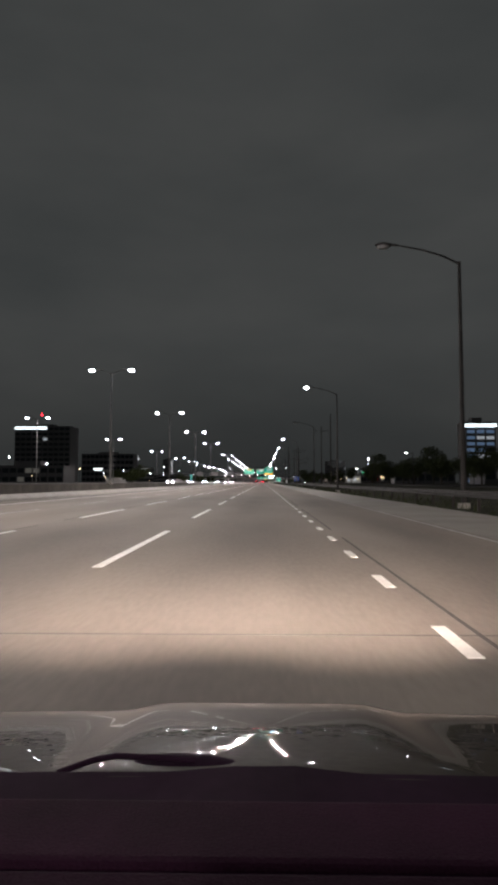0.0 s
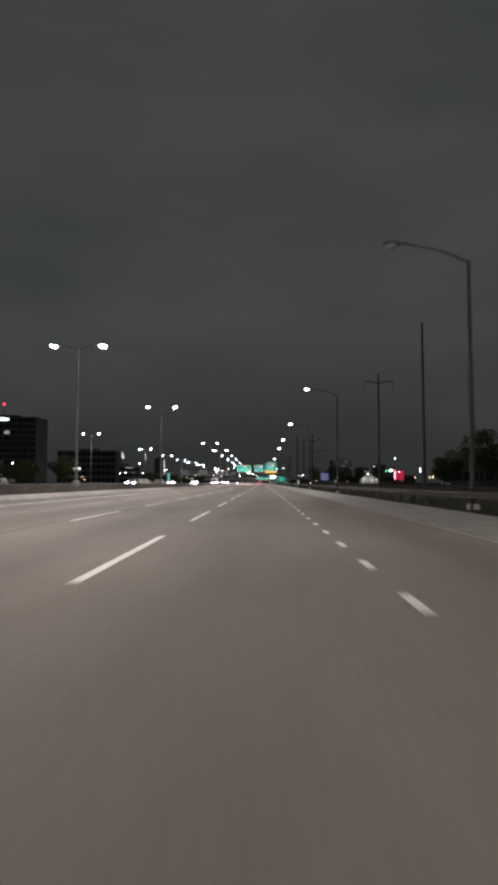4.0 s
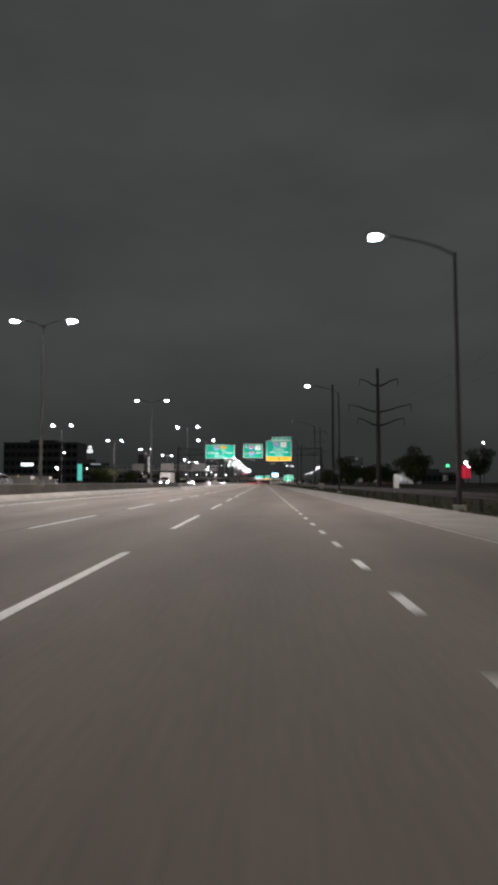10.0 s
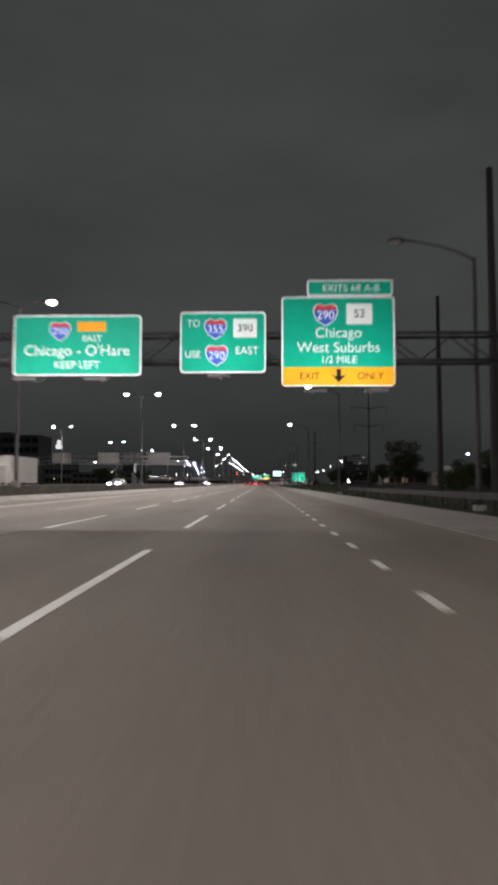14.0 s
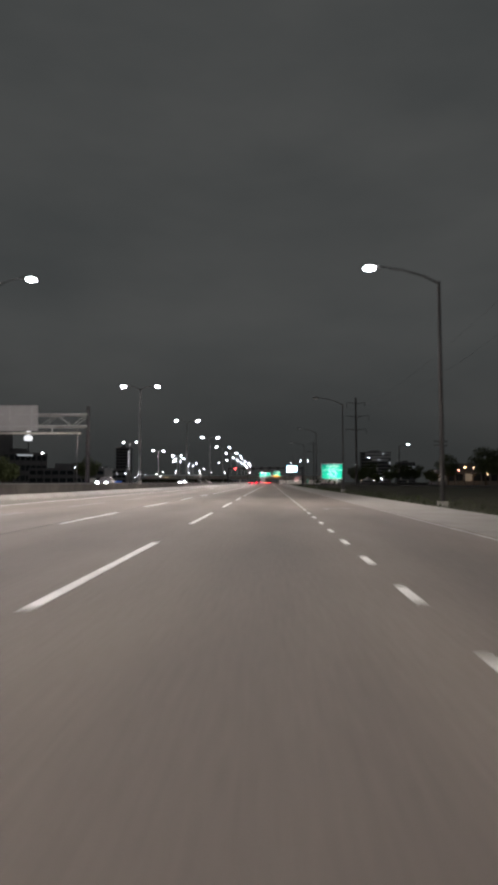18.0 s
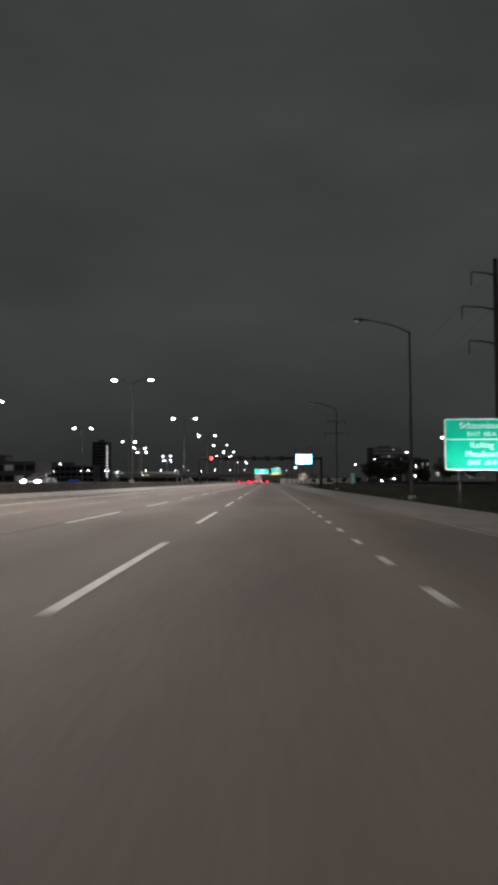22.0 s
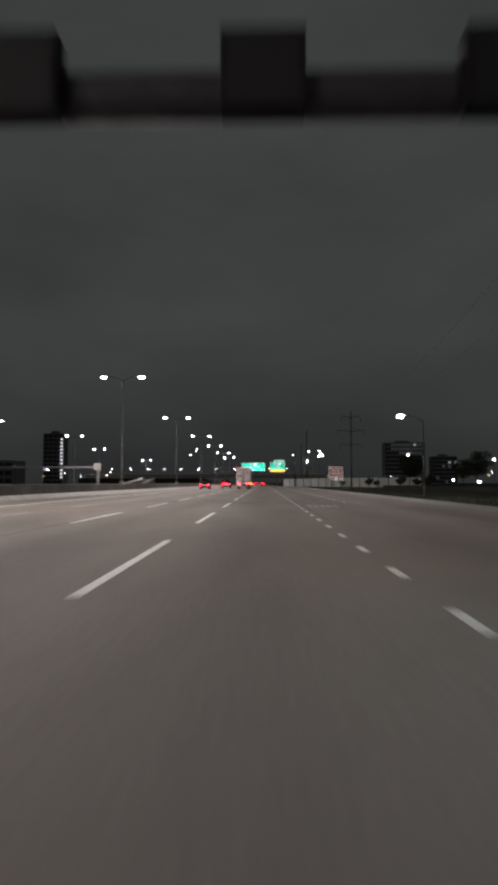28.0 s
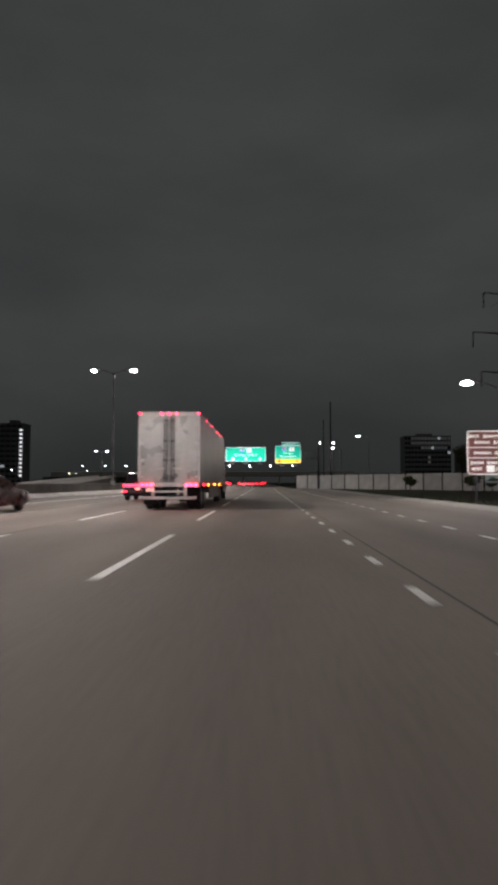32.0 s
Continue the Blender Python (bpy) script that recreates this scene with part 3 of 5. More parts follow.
# ---- overhead signs ----
def shield(parent, x, z, y, s, text):
    """An interstate shield: blue field, red crown, white numbers."""
    def crest(k):
        return [(x + k * s * px, z + k * s * pz) for px, pz in
                ((-0.5, 0.34), (-0.30, 0.46), (0.0, 0.38), (0.30, 0.46), (0.5, 0.34), (0.54, 0.05), (0.40, -0.28), (0.0, -0.55), (-0.40, -0.28), (-0.54, 0.05))]
    bm = bmesh.new()
    prism(bm, crest(1.0), y - 0.006, y)
    badge = part("route_shield", bm, SIGN_WHITE, parent, "blue and red route shield with white numbers")
    bm = bmesh.new()
    prism(bm, crest(0.92), y - 0.010, y - 0.004)
    part("blue_field", bm, SIGN_BLUE, badge)
    bm = bmesh.new()
    prism(bm, [(x + s * px, z + s * pz) for px, pz in ((-0.46, 0.31), (-0.28, 0.41), (0, 0.34), (0.28, 0.41), (0.46, 0.31), (0.48, 0.19), (-0.48, 0.19))], y - 0.014, y - 0.006)
    part("red_crown", bm, SIGN_RED, badge)
    lettering("numeral", text, x, z - 0.06 * s, y - 0.016, 0.52 * s, SIGN_WHITE, badge)


def route_square(parent, x, z, y, s, text):
    bm = bmesh.new()
    prism(bm, rounded(x - s * 0.62, x + s * 0.62, z - s * 0.5, z + s * 0.5, 0.05), y - 0.008, y)
    badge = part("route_square", bm, SIGN_WHITE, parent, "white route square with black numbers")
    lettering("numeral", text, x, z, y - 0.013, 0.56 * s, SIGN_BLACK, badge)


def panel(parent, x0, x1, z0, z1, y, mat=None, border=None, r=0.18):
    """A rounded sign plate with its border and stiffeners."""
    bm = bmesh.new()
    prism(bm, rounded(x0, x1, z0, z1, r), y, y + 0.04)
    plate = part("sign_plate", bm, border or SIGN_WHITE, parent)
    bm = bmesh.new()
    prism(bm, rounded(x0 + 0.07, x1 - 0.07, z0 + 0.07, z1 - 0.07, r - 0.05), y - 0.005, y + 0.002)
    part("sign_face", bm, mat or SIGN_GREEN, plate)
    for i in range(3):
        x = x0 + (x1 - x0) * (0.2 + 0.3 * i)
        part("stiffener", boxes((x - 0.04, x + 0.04, y + 0.04, y + 0.30, z0 + 0.05, z1 + 0.02)), GALV, plate)
    return plate


def sign_fill(parent, x, y, z, watts):
    """A slim added luminaire shining up, in place of headlights on the sheeting."""
    arm = part("light_arm", bent([(x, y + 0.1, z), (x, y - 0.8, z - 0.3), (x, y - 2.3, z - 0.4)], 0.025), GALV, parent)
    part("luminaire", boxes((x - 0.45, x + 0.45, y - 2.42, y - 2.22, z - 0.47, z - 0.35), bevel=0.02), GALV, arm)
    lamp = light("sign_fill_lamp", "AREA", (x, y - 2.3, z - 0.32), watts, (0.92, 0.97, 1.0), parent, 0.5, aim=(x, y, z + 2.2))
    lamp.data.shape, lamp.data.size_y = "RECTANGLE", 0.12


def truss(parent, x0, x1, y, z0, z1, depth=0.9, step=1.5, mat=None, thick=0.075):
    mat = mat or GALV
    for z in (z0, z1):
        for dy in (0, depth):
            part("chord", tubes(((x0, y + dy, z), (x1, y + dy, z), thick), seg=8), mat, parent)
    n = max(2, int((x1 - x0) / step))
    bm = bmesh.new()
    for i in range(n):
        xa, xb = x0 + (x1 - x0) * i / n, x0 + (x1 - x0) * (i + 1) / n
        za, zb = (z0, z1) if i % 2 else (z1, z0)
        for dy in (0, depth):
            tube(bm, (xa, y + dy, za), (xb, y + dy, zb), 0.035, seg=6)
        tube(bm, (xa, y, z0), (xa, y + depth, z0), 0.03, seg=6)
        tube(bm, (xa, y, z1), (xa, y + depth, z1), 0.03, seg=6)
    part("lattice", bm, mat, parent)


G1 = 373.0
gantry = empty("sign_gantry", "dark steel truss gantry carrying three green motorway signs", "sign gantry", at=(0, G1, 0))
truss(gantry, -14.2, 13.5, 0.35, 6.5, 7.7, mat=DARK_STEEL)
for x in (-14.2, 13.5):
    part("column", tubes(((x, 0.8, -0.3), (x, 0.8, 8.0), 0.24, 0.20), seg=14), DARK_STEEL, gantry)
    part("footing", boxes((x - 0.5, x + 0.5, 0.3, 1.3, -0.4, 1.05), bevel=0.05), CONCRETE, gantry)


def sign_thing(label, at):
    return empty("overhead_sign", label, "road sign", "signs over the motorway", at=at)


s = sign_thing("wide green motorway sign naming Chicago and O'Hare", (0, G1, 0))
panel(s, -8.78, -3.2, 5.8, 8.46, 0)
lettering("letter", "Chicago - O'Hare", -6.0, 6.88, -0.014, 0.64, SIGN_WHITE, s)
lettering("letter", "KEEP LEFT", -6.0, 6.26, -0.014, 0.44, SIGN_WHITE, s)
lettering("letter", "EAST", -5.35, 7.42, -0.014, 0.38, SIGN_WHITE, s)
shield(s, -6.75, 7.78, -0.006, 0.86, "290")
part("toll_plate", boxes((-6.0, -4.75, -0.012, -0.004, 7.74, 8.16)), SIGN_YELLOW, s, "small yellow plate")
sign_fill(s, -7.4, 0, 5.7, 90)
sign_fill(s, -4.6, 0, 5.7, 90)

s = sign_thing("green motorway sign with three route shields", (0, G1, 0))
panel(s, -1.53, 2.18, 5.9, 8.57, 0)
lettering("letter", "TO", -0.95, 8.05, -0.014, 0.42, SIGN_WHITE, s)
shield(s, 0.0, 7.85, -0.006, 0.92, "355")
route_square(s, 1.28, 7.85, -0.006, 0.82, "390")
lettering("letter", "USE", -0.98, 6.7, -0.014, 0.42, SIGN_WHITE, s)
shield(s, 0.06, 6.7, -0.006, 0.92, "290")
lettering("letter", "EAST", 1.36, 6.86, -0.014, 0.46, SIGN_WHITE, s)
sign_fill(s, 0.3, 0, 5.8, 100)

s = sign_thing("green Chicago West Suburbs exit sign with yellow exit-only band", (0, G1, 0))
panel(s, 2.85, 7.72, 5.32, 9.22, 0)
part("exit_band", boxes((2.90, 7.67, -0.012, -0.004, 5.36, 6.14)), SIGN_YELLOW, s, "yellow band")
lettering("letter", "EXIT", 4.05, 5.74, -0.016, 0.42, SIGN_BLACK, s)
lettering("letter", "ONLY", 6.65, 5.74, -0.016, 0.42, SIGN_BLACK, s)
bm = bmesh.new()
prism(bm, [(5.2, 6.05), (5.4, 6.05), (5.4, 5.74), (5.63, 5.84), (5.3, 5.48), (4.97, 5.84), (5.2, 5.74)], -0.02, -0.013)
part("arrow", bm, SIGN_BLACK, s, "black down arrow")
shield(s, 4.75, 8.45, -0.006, 1.0, "290")
route_square(s, 6.2, 8.45, -0.006, 0.9, "53")
lettering("letter", "Chicago", 5.3, 7.62, -0.014, 0.62, SIGN_WHITE, s)
lettering("letter", "West Suburbs", 5.3, 6.98, -0.014, 0.62, SIGN_WHITE, s)
lettering("letter", "1/2 MILE", 5.3, 6.45, -0.014, 0.44, SIGN_WHITE, s)
panel(s, 3.96, 7.65, 9.24, 9.95, 0, r=0.12)
lettering("letter", "EXITS 68 A-B", 5.85, 9.58, -0.014, 0.44, SIGN_WHITE, s)
sign_fill(s, 4.1, 0, 5.2, 94)
sign_fill(s, 6.5, 0, 5.2, 94)

# truss gantry over the opposite carriageway, seen from behind its signs
far_g = empty("sign_gantry", "steel truss gantry over the opposite carriageway with sign backs", "sign gantry", at=(0, 504, 0))
truss(far_g, -62.0, -15.6, 0, 6.6, 7.75, thick=0.12)
part("catwalk", boxes((-62.0, -16.2, -0.55, 0.05, 5.82, 5.98)), CONCRETE, far_g, "pale walkway under the sign backs")
for x in [-61.0 + 3.0 * k for k in range(15)]:
    part("catwalk_hanger", boxes((x - 0.05, x + 0.05, -0.05, 0.03, 5.98, 6.55)), GALV, far_g)
for x in (-62.0, -15.6):
    part("column", tubes(((x, 0.45, -0.3), (x, 0.45, 8.6), 0.22, 0.18), seg=12), DARK_STEEL, far_g)
# how brightly each back looks lit is put into its colour
for xa, xb, face in ((-49.4, -44.8, FACADE_PALE), (-38.1, -33.0, FACADE_PALE), (-32.0, -27.8, FACADE), (-25.9, -20.4, FACADE_GREY)):
    back = part("sign_back", boxes((xa, xb, -0.10, -0.04, 6.15, 8.65)), face, far_g, "bare back of a sign")
    for x in (xa + 0.6, (xa + xb) / 2, xb - 0.6):
        part("stiffener", boxes((x - 0.04, x + 0.04, -0.16, -0.102, 6.2, 8.6)), GALV, back)

# gantry of lane signals
G2 = 693.2
lane_g = empty("signal_gantry", "dark monotube gantry carrying lane signals and a blue lit panel", "signal gantry", at=(0, G2, 0))
part("beam", tubes(((-14.2, 0.5, 6.62), (14.6, 0.5, 6.62), 0.33), seg=14), DARK_STEEL, lane_g)
for x in (-14.2, 14.6):
    part("column", tubes(((x, 0.5, -0.3), (x, 0.5, 6.9), 0.34, 0.30), seg=14), DARK_STEEL, lane_g)
for k, x in enumerate((-11.36, -7.86, -4.56, -1.34, 1.93, 5.13)):
    case = part("signal_case", boxes((x - 0.56, x + 0.56, -0.25, 0.14, 6.02, 7.12), bevel=0.03), PLASTIC, lane_g, "black lane signal case")
    if k == 0:
        bm = bmesh.new()
        for q in (1, -1):
            tube(bm, (x - 0.30, -0.27, 6.57 - q * 0.30), (x + 0.30, -0.27, 6.57 + q * 0.30), 0.05, seg=6)
        part("signal_cross", bm, LED_X, case, "red lit cross")
    else:
        part("signal_face", boxes((x - 0.46, x + 0.46, -0.262, -0.252, 6.11, 7.03)), SIGN_BLACK, case, "unlit black face")
vms = empty("message_panel", "bright blue-white electronic message panel on the gantry", "message panel", at=(0, G2, 0))
part("case", boxes((8.50, 12.48, -0.25, 0.25, 5.17, 7.57), bevel=0.04), PLASTIC, vms)
# cyan rim: bloom round the panel, put in as a glowing border
part("bloom_border", boxes((8.58, 12.40, -0.27, -0.255, 5.25, 7.49)), LED_BLOOM, vms, "cyan bloom drawn as a border")
part("lit_face", boxes((8.78, 12.20, -0.278, -0.272, 5.42, 7.32)), LED_WHITE, vms, "glowing blue-white face")
light("panel_light", "AREA", (10.5, -0.4, 6.3), 200, (0.35, 0.7, 1.0), vms, 2.0, aim=(10.5, -30, 3))

# gantry before the bridge
G3 = 910.0
g3 = empty("sign_gantry", "dark steel truss gantry carrying two green signs before the bridge", "sign gantry", at=(0, G3, 0))
truss(g3, -14.2, 12.8, 0.35, 5.9, 7.2, mat=DARK_STEEL)
for x in (-14.2, 12.8):
    part("column", tubes(((x, 0.8, -0.3), (x, 0.8, 8.4), 0.24, 0.20), seg=14), DARK_STEEL, g3)
s = sign_thing("wide green motorway sign for Chicago O'Hare with three lane arrows", (0, G3, 0))
panel(s, -5.6, 2.35, 5.35, 8.15, 0)
lettering("letter", "Chicago  O'Hare", -1.6, 6.62, -0.014, 0.66, SIGN_WHITE, s)
shield(s, -2.4, 7.5, -0.006, 0.8, "290")
route_square(s, -1.0, 7.5, -0.006, 0.75, "53")
for x in (-4.2, -1.6, 1.2):
    bm = bmesh.new()
    prism(bm, [(x - 0.1, 6.15), (x + 0.1, 6.15), (x + 0.1, 5.85), (x + 0.36, 5.95), (x, 5.5), (x - 0.36, 5.95), (x - 0.1, 5.85)], -0.014, -0.006)
    part("arrow", bm, SIGN_WHITE, s)
for x in (-4.4, -1.6, 1.2):
    sign_fill(s, x, 0, 5.25, 190)
s = sign_thing("tall green exit sign with a yellow exit-only band before the bridge", (0, G3, 0))
panel(s, 4.2, 9.3, 4.95, 8.45, 0)
part("exit_band", boxes((4.27, 9.23, -0.012, -0.004, 5.02, 5.8)), SIGN_YELLOW, s, "yellow band")
shield(s, 6.0, 7.75, -0.006, 0.85, "290")
route_square(s, 7.5, 7.75, -0.006, 0.8, "53")
lettering("letter", "Chicago", 6.75, 6.95, -0.014, 0.58, SIGN_WHITE, s)
lettering("letter", "West Suburbs", 6.75, 6.3, -0.014, 0.58, SIGN_WHITE, s)
for x in (5.0, 8.5):
    bm = bmesh.new()
    prism(bm, [(x - 0.08, 5.72), (x + 0.08, 5.72), (x + 0.08, 5.45), (x + 0.28, 5.52), (x, 5.12), (x - 0.28, 5.52), (x - 0.08, 5.45)], -0.02, -0.013)
    part("arrow", bm, SIGN_BLACK, s)
panel(s, 5.5, 9.2, 8.48, 9.15, 0, r=0.12)
lettering("letter", "EXITS 68 A-B", 7.35, 8.82, -0.014, 0.42, SIGN_WHITE, s)
sign_fill(s, 5.6, 0, 4.85, 190)
sign_fill(s, 8.0, 0, 4.85, 190)

# ---- roadside signs ----
s = empty("roadside_sign", "green roadside sign naming Schaumburg and Rolling Meadows on two posts", "road sign", at=(0, 580.6, 0))
panel(s, 13.1, 17.75, 1.85, 5.1, 0)
part("divider", boxes((13.2, 17.65, -0.012, -0.004, 3.76, 3.83)), SIGN_WHITE, s)
for x in (14.0, 16.8):
    part("post", boxes((x - 0.08, x + 0.08, 0.06, 0.22, -0.3, 5.0)), DARK_STEEL, s)
for x in (14.3, 16.6):
    sign_fill(s, x, 0, 1.75, 165)
lettering("letter", "Schaumburg", 15.42, 4.66, -0.014, 0.56, SIGN_WHITE, s)
lettering("letter", "EXIT  68 A", 15.42, 4.12, -0.014, 0.40, SIGN_WHITE, s)
lettering("letter", "Rolling", 15.42, 3.42, -0.014, 0.54, SIGN_WHITE, s)
lettering("letter", "Meadows", 15.42, 2.86, -0.014, 0.54, SIGN_WHITE, s)
lettering("letter", "EXIT  68 B", 15.42, 2.32, -0.014, 0.40, SIGN_WHITE, s)

s = empty("roadside_sign", "brown roadside service sign with rows of white print on two posts", "road sign", at=(0, 826.4, 0))
panel(s, 16.1, 19.15, 1.7, 4.75, 0, SIGN_BROWN)
for z, words in ((4.36, (6, 8, 4)), (3.94, (8, 5)), (3.20, (9, 5)), (2.52, (7, 6, 3))):
    x = 17.62 - 0.065 * (sum(words) + 2 * len(words) - 2)
    for n in words:
        part("print_word", boxes(*[(x + 0.13 * q, x + 0.13 * q + 0.085, -0.013, -0.005, z - (0.13 if q == 0 else 0.09), z + (0.13 if q == 0 else 0.09)) for q in range(n)]), SIGN_WHITE, s)
        x += 0.13 * (n + 2)
for z in (3.58, 2.86):
    part("divider", boxes((16.2, 19.05, -0.012, -0.004, z - 0.025, z + 0.025)), SIGN_WHITE, s)
for xa in (16.4, 18.1):
    part("print_word", boxes(*[(xa + 0.14 * q, xa + 0.14 * q + 0.09, -0.013, -0.005, 2.0, 2.2) for q in range(5)]), SIGN_WHITE, s)
part("logo_plate", boxes((17.4, 17.95, -0.013, -0.005, 1.88, 2.34)), SIGN_WHITE, s, "white square plate")
for x in (16.7, 18.7):
    part("post", boxes((x - 0.08, x + 0.08, 0.06, 0.22, -0.3, 4.7)), DARK_STEEL, s)
for x in (17.0, 18.4):
    sign_fill(s, x, 0, 1.6, 38)

s = empty("mile_marker", "small rounded green mile marker on a post in the verge", "road sign", at=(12.38, 619.3, 0))
bm = bmesh.new()
prism(bm, rounded(-0.265, 0.265, 0.86, 2.05, 0.12), 0.0, 0.02)
plate = part("sign_plate", bm, SIGN_WHITE, s)
bm = bmesh.new()
prism(bm, rounded(-0.24, 0.24, 0.885, 2.025, 0.10), -0.006, 0.002)
part("sign_face", bm, SIGN_GREEN, plate)
for z, w in ((1.86, 0.16), (1.66, 0.10), (1.44, 0.13), (1.22, 0.13), (1.02, 0.08)):
    part("print_line", boxes((-w, w, -0.012, -0.006, z - 0.06, z + 0.06)), SIGN_WHITE, s)
part("post", boxes((-0.03, 0.03, 0.02, 0.08, -0.3, 2.0)), DARK_STEEL, s)


# ---- power line poles on the verge ----
def power_pole(h, arms, at, thick=0.22):
    top = empty("power_pole", "tall dark power pole with cross-arms on the verge" if arms else "tall bare dark power pole on the verge", "power pole", "power poles", at=at)
    part("pole", tubes(((0, 0, -0.6), (0, 0, h), thick, thick * 0.6), seg=10), WOODPOLE, top)
    for k in range(arms):
        z, reach = h - 1.3 - 3.2 * k, (2.2, 3.1, 2.5)[k]
        for sd in (-1, 1):
            arm = part("cross_arm", bent([(0, 0, z - 0.25), (sd * reach * 0.45, 0, z + 0.02), (sd * reach, 0, z + 0.12)], 0.10, 0.05), WOODPOLE, top)
            bm = bmesh.new()
            for q in range(6):
                tube(bm, (sd * reach, 0, z + 0.04 - 0.2 * q), (sd * reach, 0, z - 0.10 - 0.2 * q), 0.075, 0.05, seg=7)
            tube(bm, (sd * reach, 0, z + 0.1), (sd * reach, 0, z - 1.15), 0.02, seg=5)
            part("insulator", bm, WOODPOLE, arm, "hanging string of dark insulator discs")
    return top


POLES = [(20, 171, 19, 0), (20.2, 200, 18.2, 1), (17.3, 388, 22.3, 0), (22.2, 419, 22.6, 0), (20.8, 459, 19, 3),
         (22.9, 598.7, 21.6, 3), (20.2, 712, 18.4, 2), (21.9, 833, 17.6, 3), (20, 957, 23, 0), (17, 945, 17, 0)]
for x, y, h, n in POLES:
    power_pole(h, n, (x, y, 0), 0.34 if h > 20 else 0.20)
def steel_monopole(at, h, r, joints):
    """A tapered steel transmission pole whose arms sweep upwards."""
    top = empty("transmission_pole", "thick dark steel transmission pole with upswept arms on the verge", "power pole", "power poles", at=at)
    part("pole", tubes(((0, 0, -0.6), (0, 0, h * 0.5), r, r * 0.8), ((0, 0, h * 0.5), (0, 0, h), r * 0.8, r * 0.5), seg=14), WOODPOLE, top)
    for z, left, right in joints:
        for sd, reach in ((-1, left), (1, right)):
            arm = part("cross_arm", bent([(0, 0, z), (sd * reach * 0.3, 0, z + 0.35), (sd * reach * 0.65, 0, z + 1.0), (sd * reach, 0, z + 1.35)], 0.17, 0.07), WOODPOLE, top)
            bm = bmesh.new()
            for q in range(6):
                tube(bm, (sd * reach, 0, z + 1.25 - 0.2 * q), (sd * reach, 0, z + 1.12 - 0.2 * q), 0.08, 0.05, seg=7)
            tube(bm, (sd * reach, 0, z + 1.3), (sd * reach, 0, z + 0.05), 0.02, seg=5)
            part("insulator", bm, WOODPOLE, arm, "hanging string of dark insulator discs")
    return top


steel_monopole((21.7, 358, 0), 20.5, 0.43, ((17.4, 3.0, 3.4), (13.0, 4.9, 5.6), (10.7, 3.4, 4.4)))
wires = bmesh.new()
spots = [(20.2, 200, 15.8), (21.7, 358, 13.2), (20.8, 459, 16.5), (22.9, 598.7, 19.0), (20, 712, 17.4), (21.9, 833, 15.2)]
for dx in (-1.75, 1.75):
    for a, b in zip(spots[:-1], spots[1:]):
        pts = []
        for i in range(9):
            f = i / 8
            sag = 4 * f * (1 - f) * 0.022 * abs(b[1] - a[1])
            pts.append((a[0] + (b[0] - a[0]) * f + dx, a[1] + (b[1] - a[1]) * f, a[2] + (b[2] - a[2]) * f - sag))
        for p, q in zip(pts[:-1], pts[1:]):
            tube(wires, p, q, 0.009, seg=3, caps=False)
tagged(link_mesh("power_wires", wires, DARK_STEEL), "thin sagging power wires strung between the poles", "wires", kind="structure")


# ---- wall, bridge and buildings ahead ----
nw = empty("roadside_wall", "long pale panelled concrete wall with dark posts beyond the exit", "wall", kind="structure")
a, b = Vector((9.5, 932, 0)), Vector((47, 872, 0))
n_pan = 16
turn = math.atan2(b.y - a.y, b.x - a.x)
pl = (b - a).length / n_pan
bm = boxes((0.06, pl - 0.06, -0.08, 0.08, -0.4, 2.75))
pan_me = bpy.data.meshes.new("wall_panel")
bm.to_mesh(pan_me)
bm.free()
pan_me.materials.append(PALE_WALL)
bm = boxes((-0.12, 0.12, -0.16, 0.16, -0.4, 2.95))
wp_me = bpy.data.meshes.new("wall_post")
bm.to_mesh(wp_me)
bm.free()
wp_me.materials.append(DARK_STEEL)
for k in range(n_pan):
    p = a + (b - a) * (k / n_pan)
    for nm, me in (("wall_panel", pan_me), ("wall_post", wp_me)):
        ob = new(nm, me)
        ob.parent = nw
        ob.matrix_basis = Matrix.Translation(p) @ Matrix.Rotation(turn, 4, "Z")

br = empty("road_bridge", "dark concrete road bridge crossing over the motorway ahead", "bridge", kind="structure", at=(0, 1270, 0))
part("deck", boxes((-160, 70, 0, 14, 5.4, 7.4)), CONCRETE, br)
part("parapet", boxes((-160, 70, -0.3, 0.05, 6.6, 9.0)), CONCRETE, br)
for x in (-37, -14.2, 13.5):
    part("pier", boxes((x - 0.6, x + 0.6, 1, 13, -0.3, 5.4), bevel=0.1), CONCRETE, br)
for s_ in (-1, 1):
    bm = bmesh.new()
    prism(bm, [(s_ * 40, -0.3), (s_ * 52, 5.3), (s_ * (165 if s_ < 0 else 75), 5.3), (s_ * (165 if s_ < 0 else 75), -0.3)], -3, 17)
    part("abutment", bm, GRASS, br, "grassed embankment")


